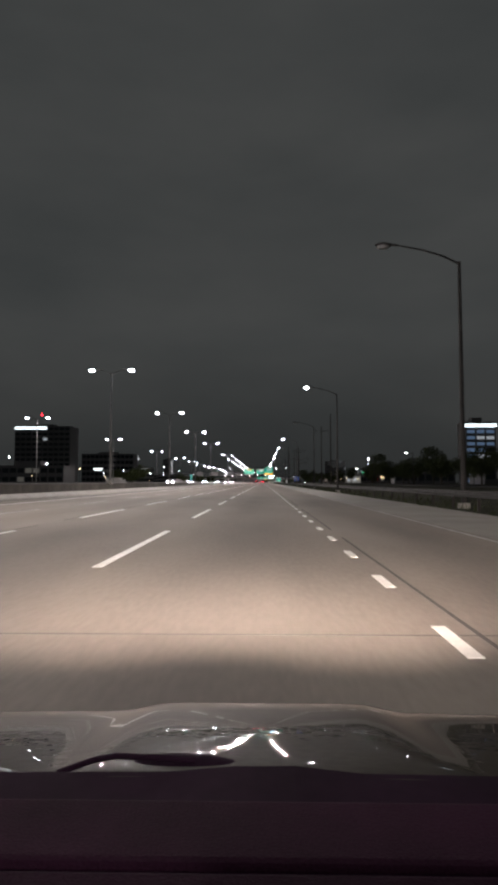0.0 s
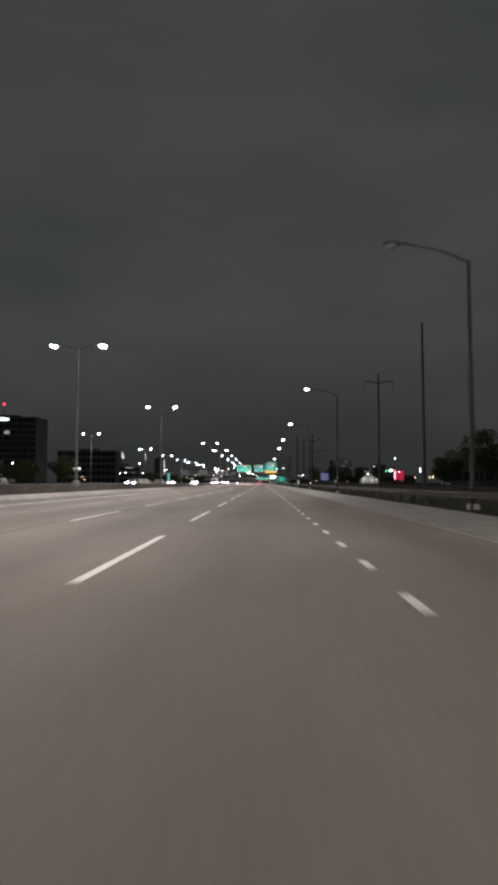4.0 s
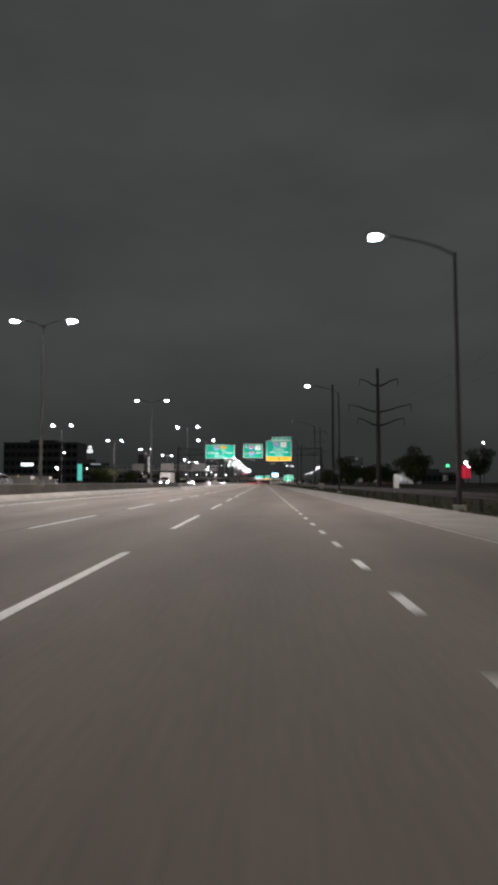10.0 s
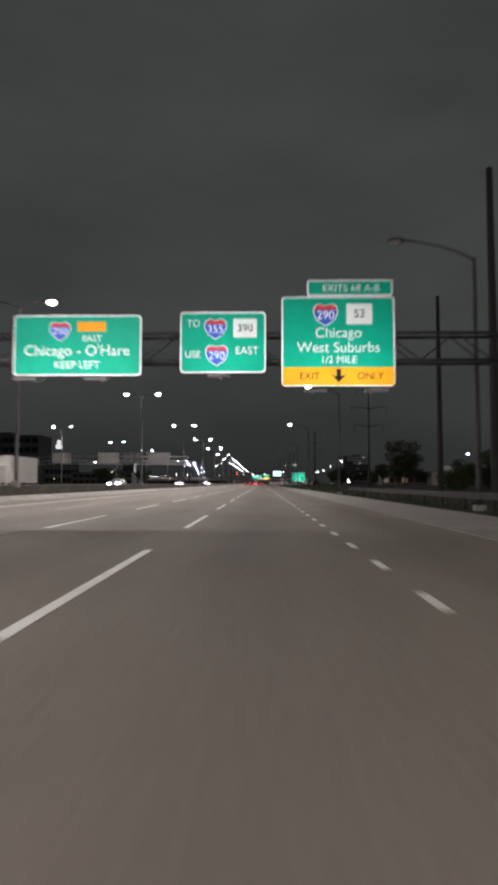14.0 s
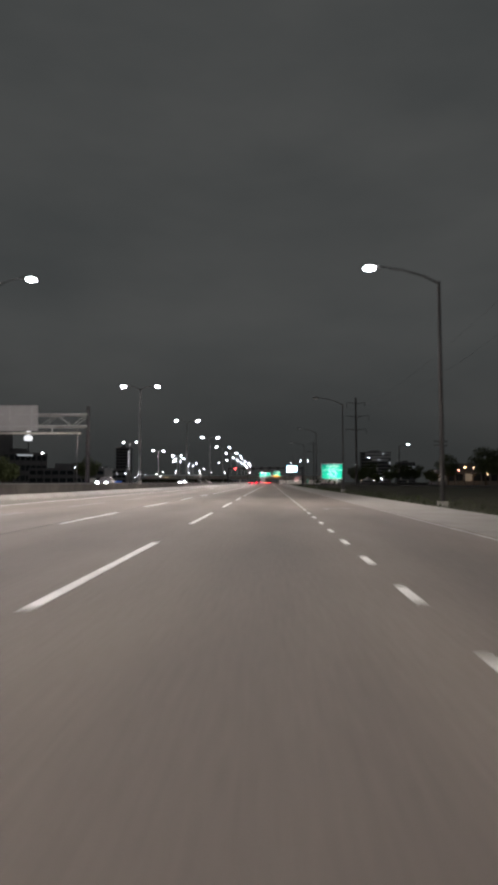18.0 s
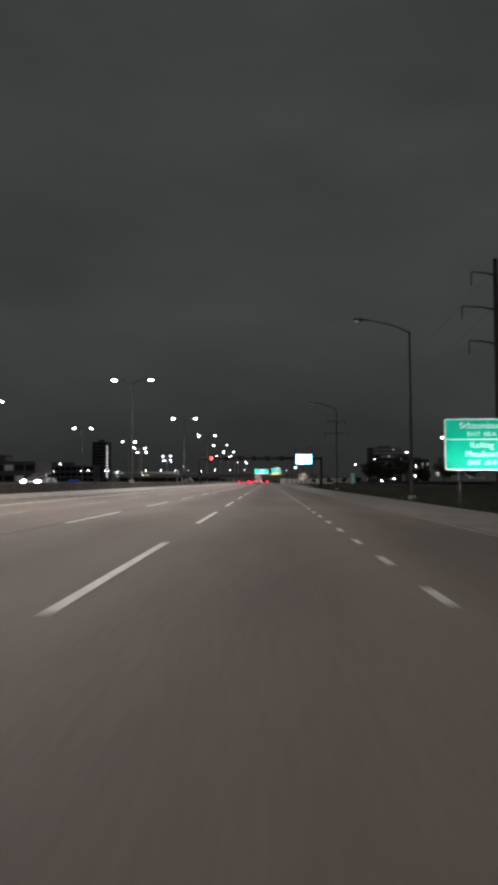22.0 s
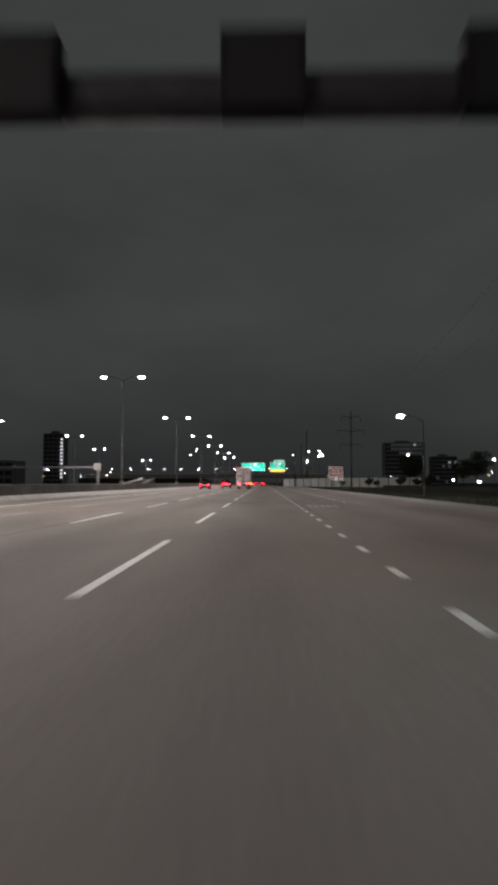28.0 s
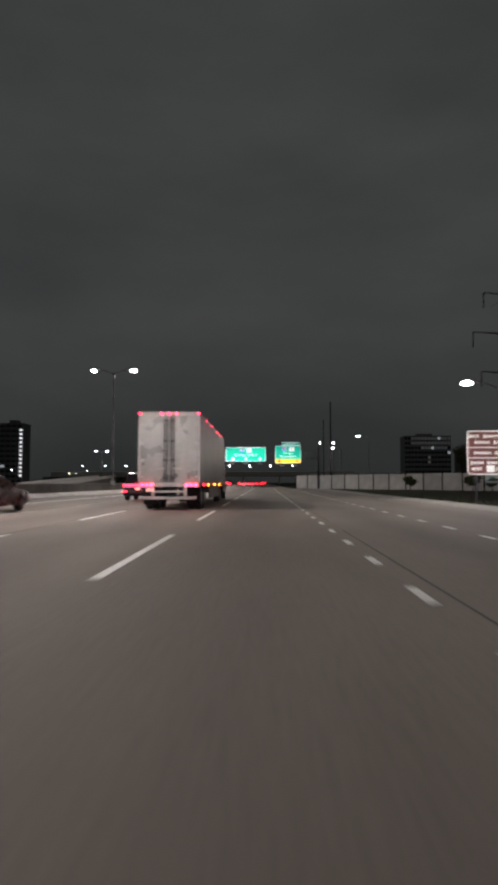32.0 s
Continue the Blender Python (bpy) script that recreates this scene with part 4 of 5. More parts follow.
def tower(name, label, w, d, h, storeys, bays, lit, wall_mat, at, turn=0.0, band=False, beacon=False, seed=1, band_z=None, dim=None, strips=(), band_h=1.2, band_mat=None):
    """A block with its storeys, piers, window panes and parapet."""
    rnd = random.Random(seed)
    top = empty(name, label, "building", at=at)
    top.rotation_euler[2] = radians(turn)
    sh = h / storeys
    part("wall", boxes((-w / 2, w / 2, 0, d, -0.5, h)), wall_mat, top)
    part("roof", boxes((-w / 2 - 0.3, w / 2 + 0.3, -0.3, d + 0.3, h, h + 0.6)), wall_mat, top)
    part("plant_room", boxes((-w * 0.2, w * 0.15, d * 0.3, d * 0.7, h + 0.6, h + 3.2)), wall_mat, top)
    bw = w / bays
    for k in range(storeys):
        for i in range(bays):
            x = -w / 2 + bw * i
            # strips: faint glow painted in for pale storey bands that get no light
            row = any(k == q and a <= i < b for q, a, b in strips)
            on = row or rnd.random() < lit
            pane = boxes((x + bw * 0.1, x + bw * 0.9, -0.10, -0.02, sh * k + sh * 0.3, sh * k + sh * 0.82))
            part("window", pane, (WINDOW_LIT if rnd.random() < (0.04 if row else 0.22) else STOREY_GLOW if row else dim or WINDOW_DIM) if on else DARK_PANE, top, "lit window" if on else "")
    for i in range(bays + 1):
        x = -w / 2 + bw * i
        part("pier", boxes((x - 0.18, x + 0.18, -0.35, 0.0, -0.5, h)), wall_mat, top)
    if band:
        part("light_band", boxes((w * band[0], w * band[1], -0.5, -0.36, (band_z or h - 1.4) - band_h, (band_z or h - 1.4) + band_h)), band_mat or BAND_LIT, top, "glowing white band")
    if beacon:
        bm = bmesh.new()
        tube(bm, (-6, d / 2, h + 0.5), (-6, d / 2, h + 13), 0.3, 0.1)
        part("mast", bm, DARK_STEEL, top)
        bm = bmesh.new()
        ball(bm, (-6, d / 2, h + 13.5), 1.0)
        part("beacon", bm, FAR_RED, top, "red warning light")
    return top


tower("office_building", "dark office block with a glowing roof band and red beacon", 56, 30, 57, 11, 10, 0.04, FACADE, (-221, 650, 0), 0, band=(-0.5, 0.08), beacon=True, seed=3)
tower("office_tower", "tall office tower with bluish lit storeys and a white crown", 15, 15, 32, 10, 3, 0.92, FACADE, (115.6, 340, 0), 0, band=(-0.55, 0.55), seed=5, dim=WINDOW_BLUE, band_h=0.8)
tower("office_building", "dark office block with a few lit windows beyond the exit", 43, 30, 45, 10, 14, 0.03, FACADE_GREY, (157, 1400, 0), -4, seed=8, strips=((9, 2, 14), (8, 2, 14), (7, 6, 13)))
tower("office_building", "lower dark wing beside an office block beyond the exit", 26, 24, 30, 7, 8, 0.06, FACADE_GREY, (202, 1405, 0), -4, seed=9)
tower("warehouse", "long low dark warehouse beyond the opposite carriageway", 40, 20, 9, 2, 10, 0.1, FACADE, (-120, 330, 0), 0, seed=12)
tower("shop", "low roadside shop with lit windows across the side road", 30, 15, 6, 1, 8, 0.12, FACADE, (84, 330, 0), 0, seed=13)
tower("shop", "low roadside restaurant under warm outdoor lamps", 24, 15, 5.5, 1, 7, 0.3, FACADE, (80, 700, 0), 0, seed=14)
tower("shop", "low roadside shop with a lit front across the side road", 34, 16, 7, 1, 9, 0.08, FACADE, (92, 215, 0), 0, seed=15)
tower("shop", "long low store building far along the side road", 46, 18, 8, 1, 12, 0.1, FACADE, (124, 720, 0), 0, seed=16)
tower("shop", "pale shop front under white outdoor lamps", 14, 12, 6.5, 1, 4, 0.4, FACADE_PALE, (93, 655, 0), 0, seed=31)
tower("office_building", "dark low office block with some lit windows behind the median", 40, 18, 8, 2, 10, 0.08, FACADE, (-105, 780, 0), 0, seed=17)
tower("office_building", "dark mid-rise block far beyond the opposite carriageway", 50, 18, 12, 3, 12, 0.06, FACADE, (-150, 1010, 0), 0, seed=19)


tower("office_tower", "narrow grey slab tower with few lit windows beyond the opposite carriageway", 17, 16, 44, 12, 4, 0.03, FACADE, (-183, 1250, 0), 0, seed=23)
strip = empty("light_column", "vertical row of oblong white lamps on a mast by the tower", "lamp post", at=(-174, 1246, 0))
part("mast", tubes(((0, 0, -0.3), (0, 0, 41), 0.4, 0.3), seg=8), DARK_STEEL, strip)
for k in range(12):
    bm = bmesh.new()
    prism(bm, rounded(-1.05, 1.05, 5.4 + 3.0 * k, 6.9 + 3.0 * k, 0.5), -0.7, -0.35)
    part("lamp", bm, WINDOW_BRIGHT, strip, "oblong white lamp")

# short gantry and a rising ramp beyond the opposite carriageway
half = empty("sign_gantry", "pale half gantry with a box on its column", "sign gantry", at=(0, 860, 0))
part("column", tubes(((-43.0, 0, -0.3), (-43.0, 0, 6.4), 0.45, 0.40), seg=14), GALV, half)
part("beam", boxes((-75.0, -43.0, -0.3, 0.3, 5.1, 5.7), bevel=0.05), GALV, half, "pale box beam")
part("cabinet", boxes((-44.0, -42.0, -0.7, -0.46, 4.6, 6.5), bevel=0.04), FACADE_PALE, half, "pale box")
ramp = empty("ramp", "pale concrete exit ramp rising beyond the opposite carriageway", "ramp", kind="structure")
r0, r1 = Vector((-39.5, 905, 0)), Vector((-58.5, 1045, 0))
rt = math.atan2(r1.y - r0.y, r1.x - r0.x)
rl = (r1 - r0).length
bm = bmesh.new()
a = [bm.verts.new(p) for p in ((0, 0, -0.3), (rl, 0, -0.3), (rl, 0, 3.4), (0, 0, 0.1))]
b = [bm.verts.new((v.co.x, 7.0, v.co.z)) for v in a]
for q in ((a[0], a[1], a[2], a[3]), (b[3], b[2], b[1], b[0]), (a[3], a[2], b[2], b[3]), (a[1], b[1], b[2], a[2]), (a[0], a[3], b[3], b[0]), (a[0], b[0], b[1], a[1])):
    bm.faces.new(q)
deck = part("deck", bm, MEDIAN, ramp)
bm = bmesh.new()
for dy in (0.0, 6.7):
    a = [bm.verts.new(p) for p in ((0, dy, 0.1), (rl, dy, 3.4), (rl, dy, 4.3), (0, dy, 1.0))]
    b = [bm.verts.new((v.co.x, dy + 0.3, v.co.z)) for v in a]
    for q in ((a[0], a[1], a[2], a[3]), (b[3], b[2], b[1], b[0]), (a[3], a[2], b[2], b[3])):
        bm.faces.new(q)
para = part("parapet", bm, PALE_WALL, ramp, "pale parapet")
for ob in (deck, para):
    ob.matrix_basis = Matrix.Translation(r0) @ Matrix.Rotation(rt, 4, "Z")
tower("store", "large dark store with a lit canopy strip beyond the opposite carriageway", 66, 30, 36.5, 5, 12, 0.0, FACADE, (-196, 822, 0), 0, band=(-0.26, -0.10), seed=24, band_z=17.3)

tower("store", "dark store with a glowing canopy strip beyond the opposite carriageway", 30, 20, 19.6, 3, 8, 0.0, FACADE, (-153, 848, 0), 50, band=(-0.2, 0.16), seed=25, band_z=18.3, band_h=0.5, band_mat=WINDOW_LIT)
logo = empty("roof_sign", "white lit roof sign with a round head on a tall mast", "shop sign", at=(-177, 916, 0))
part("mast", tubes(((0, 0, -0.3), (0, 0, 33), 0.5, 0.35), seg=10), DARK_STEEL, logo)
for nm, out in (("round_head", [(1.9 * math.cos(radians(30 * q)), 37.6 + 1.9 * math.sin(radians(30 * q))) for q in range(12)]), ("wide_foot", rounded(-3.1, 3.1, 31.8, 35.6, 1.4))):
    bm = bmesh.new()
    prism(bm, out, -0.6, -0.2)
    part(nm, bm, WINDOW_BRIGHT, logo, "glowing white shape")


def parked_van(at):
    top = empty("parked_van", "plain white box van parked beyond the opposite carriageway", "van", "parked vans", at=at)
    part("box", boxes((-3.2, 1.6, -1.0, 1.0, 0.55, 2.5), bevel=0.04), FACADE_PALE, top)
    part("cab", boxes((1.62, 2.9, -0.95, 0.95, 0.5, 1.9), bevel=0.12), FACADE_PALE, top)
    part("windscreen", boxes((2.3, 2.93, -0.8, 0.8, 1.25, 1.75), bevel=0.05), CAR_GLASS, top)
    for x in (-2.2, 2.1):
        for y in (-0.95, 0.95):
            part("wheel", tubes(((x, y - 0.1, 0.34), (x, y + 0.1, 0.34), 0.34), seg=14), TYRE, top)
    return top


van = parked_van((-43.5, 372, 0))
for x, y in ((-44, 384), (-43, 342), (-44, 352), (-44.5, 206)):
    copy_thing(van, Matrix.Translation((x, y, 0)))


def pylon_sign(at, w, h, z, face, label):
    top = empty("pylon_sign", label, "shop sign", at=at)
    for x in (-w * 0.3, w * 0.3):
        part("post", boxes((x - 0.12, x + 0.12, -0.12, 0.12, -0.3, z + 0.2)), DARK_STEEL, top)
    part("cabinet", boxes((-w / 2, w / 2, -0.25, 0.25, z, z + h), bevel=0.05), PLASTIC, top)
    part("lit_face", boxes((-w / 2 + 0.08, w / 2 - 0.08, -0.27, -0.255, z + 0.08, z + h - 0.08)), face, top, "glowing face")
    return top


pylon_sign((-43, 408, 0), 1.3, 4.2, 1.6, glow("lit teal sign", (0.08, 0.45, 0.38), 0.9), "narrow lit teal sign beyond the opposite carriageway")
pylon_sign((-108, 906, 0), 7.0, 1.2, 1.0, glow("blue lit shop strip", (0.06, 0.20, 0.9), 0.14), "long low blue lit strip far beyond the opposite carriageway")
# neon light falling on a wall, put in as a weakly glowing face
pylon_sign((99, 562, 0), 5.6, 6.4, 3.2, glow("red neon glow on a wall", (0.75, 0.03, 0.07), 0.5), "tall red neon glow on a wall across the side road")
pylon_sign((95.4, 561, 0), 1.0, 6.2, 3.4, glow("bright pink neon", (1.0, 0.25, 0.35), 5.0), "narrow bright pink neon sign beside the red wall glow")
pylon_sign((86, 545, 0), 1.7, 1.4, 8.2, glow("lit green sign", (0.08, 0.7, 0.30), 2.0), "small glowing green shop sign")


def service_sign(at):
    """A small blue roadside board with four rows of unreadable white print."""
    top = empty("blue_service_sign", "small blue roadside service sign with white print, on two posts", "road sign", at=at)
    for x in (-0.5, 0.5):
        part("post", boxes((x - 0.04, x + 0.04, 0.02, 0.10, -0.3, 2.7)), DARK_STEEL, top)
    bm = bmesh.new()
    prism(bm, rounded(-0.78, 0.78, 1.55, 2.92, 0.08), 0.0, 0.015)
    part("board", bm, SIGN_BLUE, top)
    for k, w in enumerate((0.62, 0.55, 0.64, 0.5)):
        z = 2.68 - 0.31 * k
        part("print_line", boxes((-w, w, -0.008, -0.004, z - 0.055, z + 0.055)), SIGN_WHITE, top)
    return top


service_sign((13.35, 217.5, 0))
mp = empty("marker_post", "pale plastic marker panel on the verge", "marker post", at=(13.1, 301.4, 0))
part("panel", boxes((-0.22, 0.22, 0.0, 0.03, 0.35, 1.85), bevel=0.01), SIGN_WHITE, mp)
part("post", boxes((-0.04, 0.04, 0.03, 0.09, -0.3, 1.7)), DARK_STEEL, mp)


# ---- distant lamps ----
def far_lamp(mat, h, r, label):
    top = empty("area_lamp", label, "lamp post", "distant lamps")
    part("pole", tubes(((0, 0, -0.5), (0, 0, h), 0.10, 0.06), seg=6), DARK_STEEL, top)
    bm = bmesh.new()
    ball(bm, (0, 0, h + 0.1), r, r, r * 0.7, 8, 5)
    part("lens", bm, mat, top, "glowing lens", smooth=True)
    return top


kinds = [far_lamp(FAR_WHITE, 8.0, 0.32, "distant white car-park lamp on a pole"), far_lamp(FAR_WARM, 6.5, 0.30, "distant warm lamp on a short pole"),
         far_lamp(FAR_WHITE, 12.5, 0.40, "distant tall white street lamp"), far_lamp(FAR_WARM, 4.0, 0.26, "distant low warm lamp")]
rnd = random.Random(11)
spots = []
for k in range(30):
    y = rnd.uniform(150, 600) if k < 22 else rnd.uniform(1050, 1500)
    spots.append((rnd.uniform(46, 130) + 0.06 * y, y, rnd.choice((0, 0, 1, 3, 3, 1))))
for k in range(46):
    y = rnd.uniform(150, 1500)
    spots.append((-rnd.uniform(48, 150) - 0.05 * y, y, rnd.choice((0, 0, 2, 1, 3))))
# lamps in front of the shops across the side road
spots += [(-133, 959, 2), (-88, 695, 2), (94, 540, 0), (82, 431, 0), (93, 492, 3), (100, 483, 3), (69, 680, 1), (74, 684, 1), (79, 690, 1), (85, 692, 3), (90, 645, 0), (79, 597, 3),
          (96, 648, 3), (64, 676, 1), (88, 600, 3)]
flood = far_lamp(FLOOD, 8.6, 0.8, "glaring white floodlight on a pole beside the red wall glow")
flood.matrix_basis = Matrix.Translation((80.6, 500, 0))
for x, y, h, rad in ((58.2, 788, 3.2, 0.42), (61.0, 788, 3.0, 0.42), (56.0, 849, 1.3, 0.35), (94.0, 946, 10.4, 0.42), (35.5, 697, 8.0, 0.20), (51.6, 909, 10.6, 0.42),
                     (87.0, 978, 2.4, 0.55), (77.9, 472.3, 14.8, 0.34), (56.6, 671, 3.4, 0.26), (64.6, 692, 3.6, 0.26), (36.2, 667.4, 9.6, 0.18), (36.0, 748, 8.0, 0.2)):
    far_lamp(FAR_WHITE, h, rad, "white lamp on a pole beyond the verge").matrix_basis = Matrix.Translation((x, y, 0))
for x, y, h in ((61.0, 663, 6.7), (59.5, 659, 4.7), (65.0, 660.5, 5.1)):
    far_lamp(FAR_ROSE, h, 0.3, "rosy lamp on a pole by the roadside restaurant").matrix_basis = Matrix.Translation((x, y, 0))
hook = empty("street_lamp", "small white street lamp on a short arm by the side road", "street lamp", at=(28.6, 575.5, 0))
part("pole", tubes(((0, 0, -0.5), (0, 0, 8.7), 0.13, 0.09), seg=8), WOODPOLE, hook)
part("arm", bent([(0, 0, 8.2), (0.6, 0, 8.75), (1.5, 0, 8.9)], 0.04, 0.03), DARK_STEEL, hook)
bm = bmesh.new()
ball(bm, (1.8, 0, 8.9), 0.26, 0.2, 0.14, 10, 6)
part("lens", bm, FAR_WHITE, hook, "glowing white lens", smooth=True)
for (x, y, h), mat in (((35.2, 150.0, 7.8), FLOOD), ((30.6, 175.3, 7.3), FAR_WHITE)):
    post = empty("street_lamp", "white street lamp on a dark timber pole by the side road", "street lamp", at=(x + 1.5, y, 0))
    part("pole", tubes(((0, 0, -0.5), (0, 0, h + 0.1), 0.12, 0.08), seg=8), WOODPOLE, post)
    part("arm", bent([(0, 0, h - 0.4), (-0.6, 0, h - 0.05), (-1.3, 0, h)], 0.04, 0.03), DARK_STEEL, post)
    bm = bmesh.new()
    ball(bm, (-1.5, 0, h), 0.24, 0.18, 0.13, 10, 6)
    part("lens", bm, mat, post, "glowing white lens", smooth=True)
verge_pole = empty("power_pole", "short dark utility pole with two cross-arms by the side road", "power pole", "power poles", at=(30.3, 549.6, 0))
part("pole", tubes(((0, 0, -0.5), (0, 0, 8.4), 0.15, 0.10), seg=8), WOODPOLE, verge_pole)
for z in (7.9, 7.2):
    arm = part("cross_arm", boxes((-1.1, 1.1, -0.16, -0.06, z - 0.06, z + 0.06)), WOODPOLE, verge_pole)
    for x in (-0.95, -0.4, 0.4, 0.95):
        part("insulator", tubes(((x, -0.11, z + 0.06), (x, -0.11, z + 0.26), 0.05, 0.03), seg=7), PLASTIC, arm)
slab("parking_lot", 46.0, 80.0, 770.0, 842.0, -0.3, 0.56, SIDE_ROAD, "dark asphalt car park beyond the verge", "pavement")
light("lot_light", "POINT", (59.6, 787.5, 2.9), 500, (0.93, 0.97, 1.0), None, 0.3)
tall = far_lamp(FAR_WHITE, 14.0, 0.55, "tall white lamp post by the shops")
tall.matrix_basis = Matrix.Translation((93, 632, 0))
for nm, p, wt, col in (("shop_light", (72, 690, 4.6), 200, (1.0, 0.55, 0.22)), ("shop_light", (82, 690, 4.6), 200, (1.0, 0.55, 0.22)), ("shop_light", (92, 646, 6.5), 1100, (0.95, 0.97, 1.0))):
    light(nm, "POINT", p, wt, col, None, 0.4)
high = far_lamp(FAR_WHITE, 25.0, 0.5, "distant high-mast white lamp near the bridge")
high.matrix_basis = Matrix.Translation((36, 1175, 0))
for x, y in ((44, 1175), (27, 1240), (-46, 1150), (-60, 1235)):
    copy_thing(high, Matrix.Translation((x, y, 0)))
deck_lamp = far_lamp(FAR_WHITE, 6.2, 0.45, "white street lamp on the road bridge")
deck_lamp.matrix_basis = Matrix.Translation((-24.3, 1271, 7.4))
for x in (-9.2, 7.0, 22.9, -40.5, -56.7, -72.9, -88, -102.7, -118.9, -135.8):
    copy_thing(deck_lamp, Matrix.Translation((x, 1271, 7.4)))
for i, kd in enumerate(kinds):
    mine = [s_ for s_ in spots if s_[2] == i]
    kd.matrix_basis = Matrix.Translation((mine[0][0], mine[0][1], 0))
    for x, y, _ in mine[1:]:
        copy_thing(kd, Matrix.Translation((x, y, 0)))


# ---- trees ----
def tree(seed, h, spread, label):
    rnd = random.Random(seed)
    top = empty("tree", label, "tree", "trees on the verge")
    bm = bmesh.new()
    tube(bm, (0, 0, -0.3), (0.1, 0, h * 0.45), 0.22, 0.13, seg=7)
    tips = []
    for k in range(9):
        a = k * 2.4 + rnd.uniform(-0.3, 0.3)
        z0 = h * rnd.uniform(0.25, 0.45)
        r = spread * rnd.uniform(0.5, 0.95)
        p1 = (0.5 * r * math.cos(a), 0.5 * r * math.sin(a), z0 + h * 0.18)
        p2 = (r * math.cos(a), r * math.sin(a), min(h * 0.97, z0 + h * rnd.uniform(0.25, 0.5)))
        tube(bm, (0.05, 0, z0), p1, 0.08, 0.05, seg=5)
        tube(bm, p1, p2, 0.05, 0.015, seg=4)
        tips += [p1, p2]
    tips.append((0, 0, h * 0.92))
    part("trunk", bm, BARK, top)
    bm = bmesh.new()
    for k in range(6000):
        t = rnd.choice(tips)
        s_ = spread * 0.34
        o = Vector((rnd.uniform(-1, 1), rnd.uniform(-1, 1), rnd.uniform(-1, 1)))
        if o.length > 1:
            continue
        p = Vector((t[0] + o.x * s_ * 1.5, t[1] + o.y * s_ * 1.5, t[2] + o.z * s_ * 1.15))
        if p.z < h * 0.16:
            continue
        w = rnd.uniform(0.14, 0.34)
        m = Matrix.Translation(p) @ Euler((rnd.uniform(0, 6), rnd.uniform(0, 6), rnd.uniform(0, 6))).to_matrix().to_4x4()
        vs = [bm.verts.new(m @ Vector(q)) for q in ((-w, 0, 0), (0, -w * 0.45, 0), (w, 0, 0), (0, w * 0.45, 0))]
        bm.faces.new(vs)
    part("crown", bm, LEAF, top, "dark ragged leaves")
    return top


trees = [tree(1, 7.5, 3.0, "dark broad leafy tree on the verge"), tree(2, 5.0, 2.4, "small dark bushy tree on the verge"), tree(3, 10.0, 3.4, "tall dark leafy tree beyond the verge")]
rnd = random.Random(5)
tspots = []
for k in range(48):
    y = rnd.uniform(90, 1150)
    tspots.append((rnd.uniform(29, 33) if k % 3 == 0 else rnd.uniform(44, 62), y, rnd.choice((0, 1, 1, 2))))
for k in range(12):
    tspots.append((-rnd.uniform(40, 47), rnd.uniform(60, 640), rnd.choice((0, 1))))
tspots = [q for q in tspots if q[0] < 0 or 330 < q[1] < 600 or q[0] > 64 or (600 < q[1] < 760 and q[0] > 44 and q[2] == 1)]
tspots += [(44, 215, 0), (46, 204, 0), (45, 192, 0), (43.8, 180, 0), (46, 168, 2), (44.5, 155, 0), (46.5, 142, 0), (45, 128, 0), (44.2, 112, 0), (39.4, 211.5, 2), (41.5, 235, 0), (44.5, 252, 1), (58, 612, 2), (64, 620, 2), (71, 628, 0), (60, 655, 2), (66, 770, 2), (73, 782, 2), (80, 790, 2), (57, 742, 0)]
for x, y, k in ((58.4, 808, 1.22), (62.6, 871, 1.0), (74.5, 1010, 1.35), (84.0, 1043, 1.6), (61.5, 880, 0.8)):
    copy_thing(trees[2], Matrix.Translation((x, y, 0)) @ Matrix.Rotation(rnd.uniform(0, 6.28), 4, "Z") @ Matrix.Scale(k, 4))
for x, y, k in ((15.4, 389.5, 0.5), (18.6, 391, 0.56), (21.6, 392.5, 0.5), (27.0, 893, 0.42), (33.5, 880, 0.5), (35.0, 876, 0.36), (40.5, 868, 0.55), (43.5, 862, 0.45), (46.0, 858, 0.6)):
    copy_thing(trees[1], Matrix.Translation((x, y, 0)) @ Matrix.Rotation(rnd.uniform(0, 6.28), 4, "Z") @ Matrix.Scale(k, 4))
for i, tr in enumerate(trees):
    mine = [s_ for s_ in tspots if s_[2] == i]
    for j, (x, y, _) in enumerate(mine):
        m = Matrix.Translation((x, y, 0)) @ Matrix.Rotation(rnd.uniform(0, 6.28), 4, "Z")
        if j == 0:
            tr.matrix_basis = m
        else:
            copy_thing(tr, m)


# ---- vehicles ----
def loft(profile, half, tuck=0.0, seg_bevel=0.04):
    """A body from a side outline (y, z) and a half-width that narrows with height."""
    bm = bmesh.new()
    zs = [z for _, z in profile]
    lo, hi = min(zs), max(zs)
    def wid(z):
        return half - tuck * max(0.0, (z - lo) / (hi - lo)) ** 2
    L = [bm.verts.new((-wid(z), y, z)) for y, z in profile]
    R = [bm.verts.new((wid(z), y, z)) for y, z in profile]
    n = len(profile)
    bm.faces.new(L)
    bm.faces.new(R[::-1])
    for i in range(n):
        bm.faces.new((L[(i + 1) % n], L[i], R[i], R[(i + 1) % n]))
    bmesh.ops.recalc_face_normals(bm, faces=bm.faces[:])
    if seg_bevel:
        bmesh.ops.bevel(bm, geom=[e for e in bm.edges], offset=seg_bevel, segments=2, affect="EDGES", profile=0.5, clamp_overlap=True)
    return bm


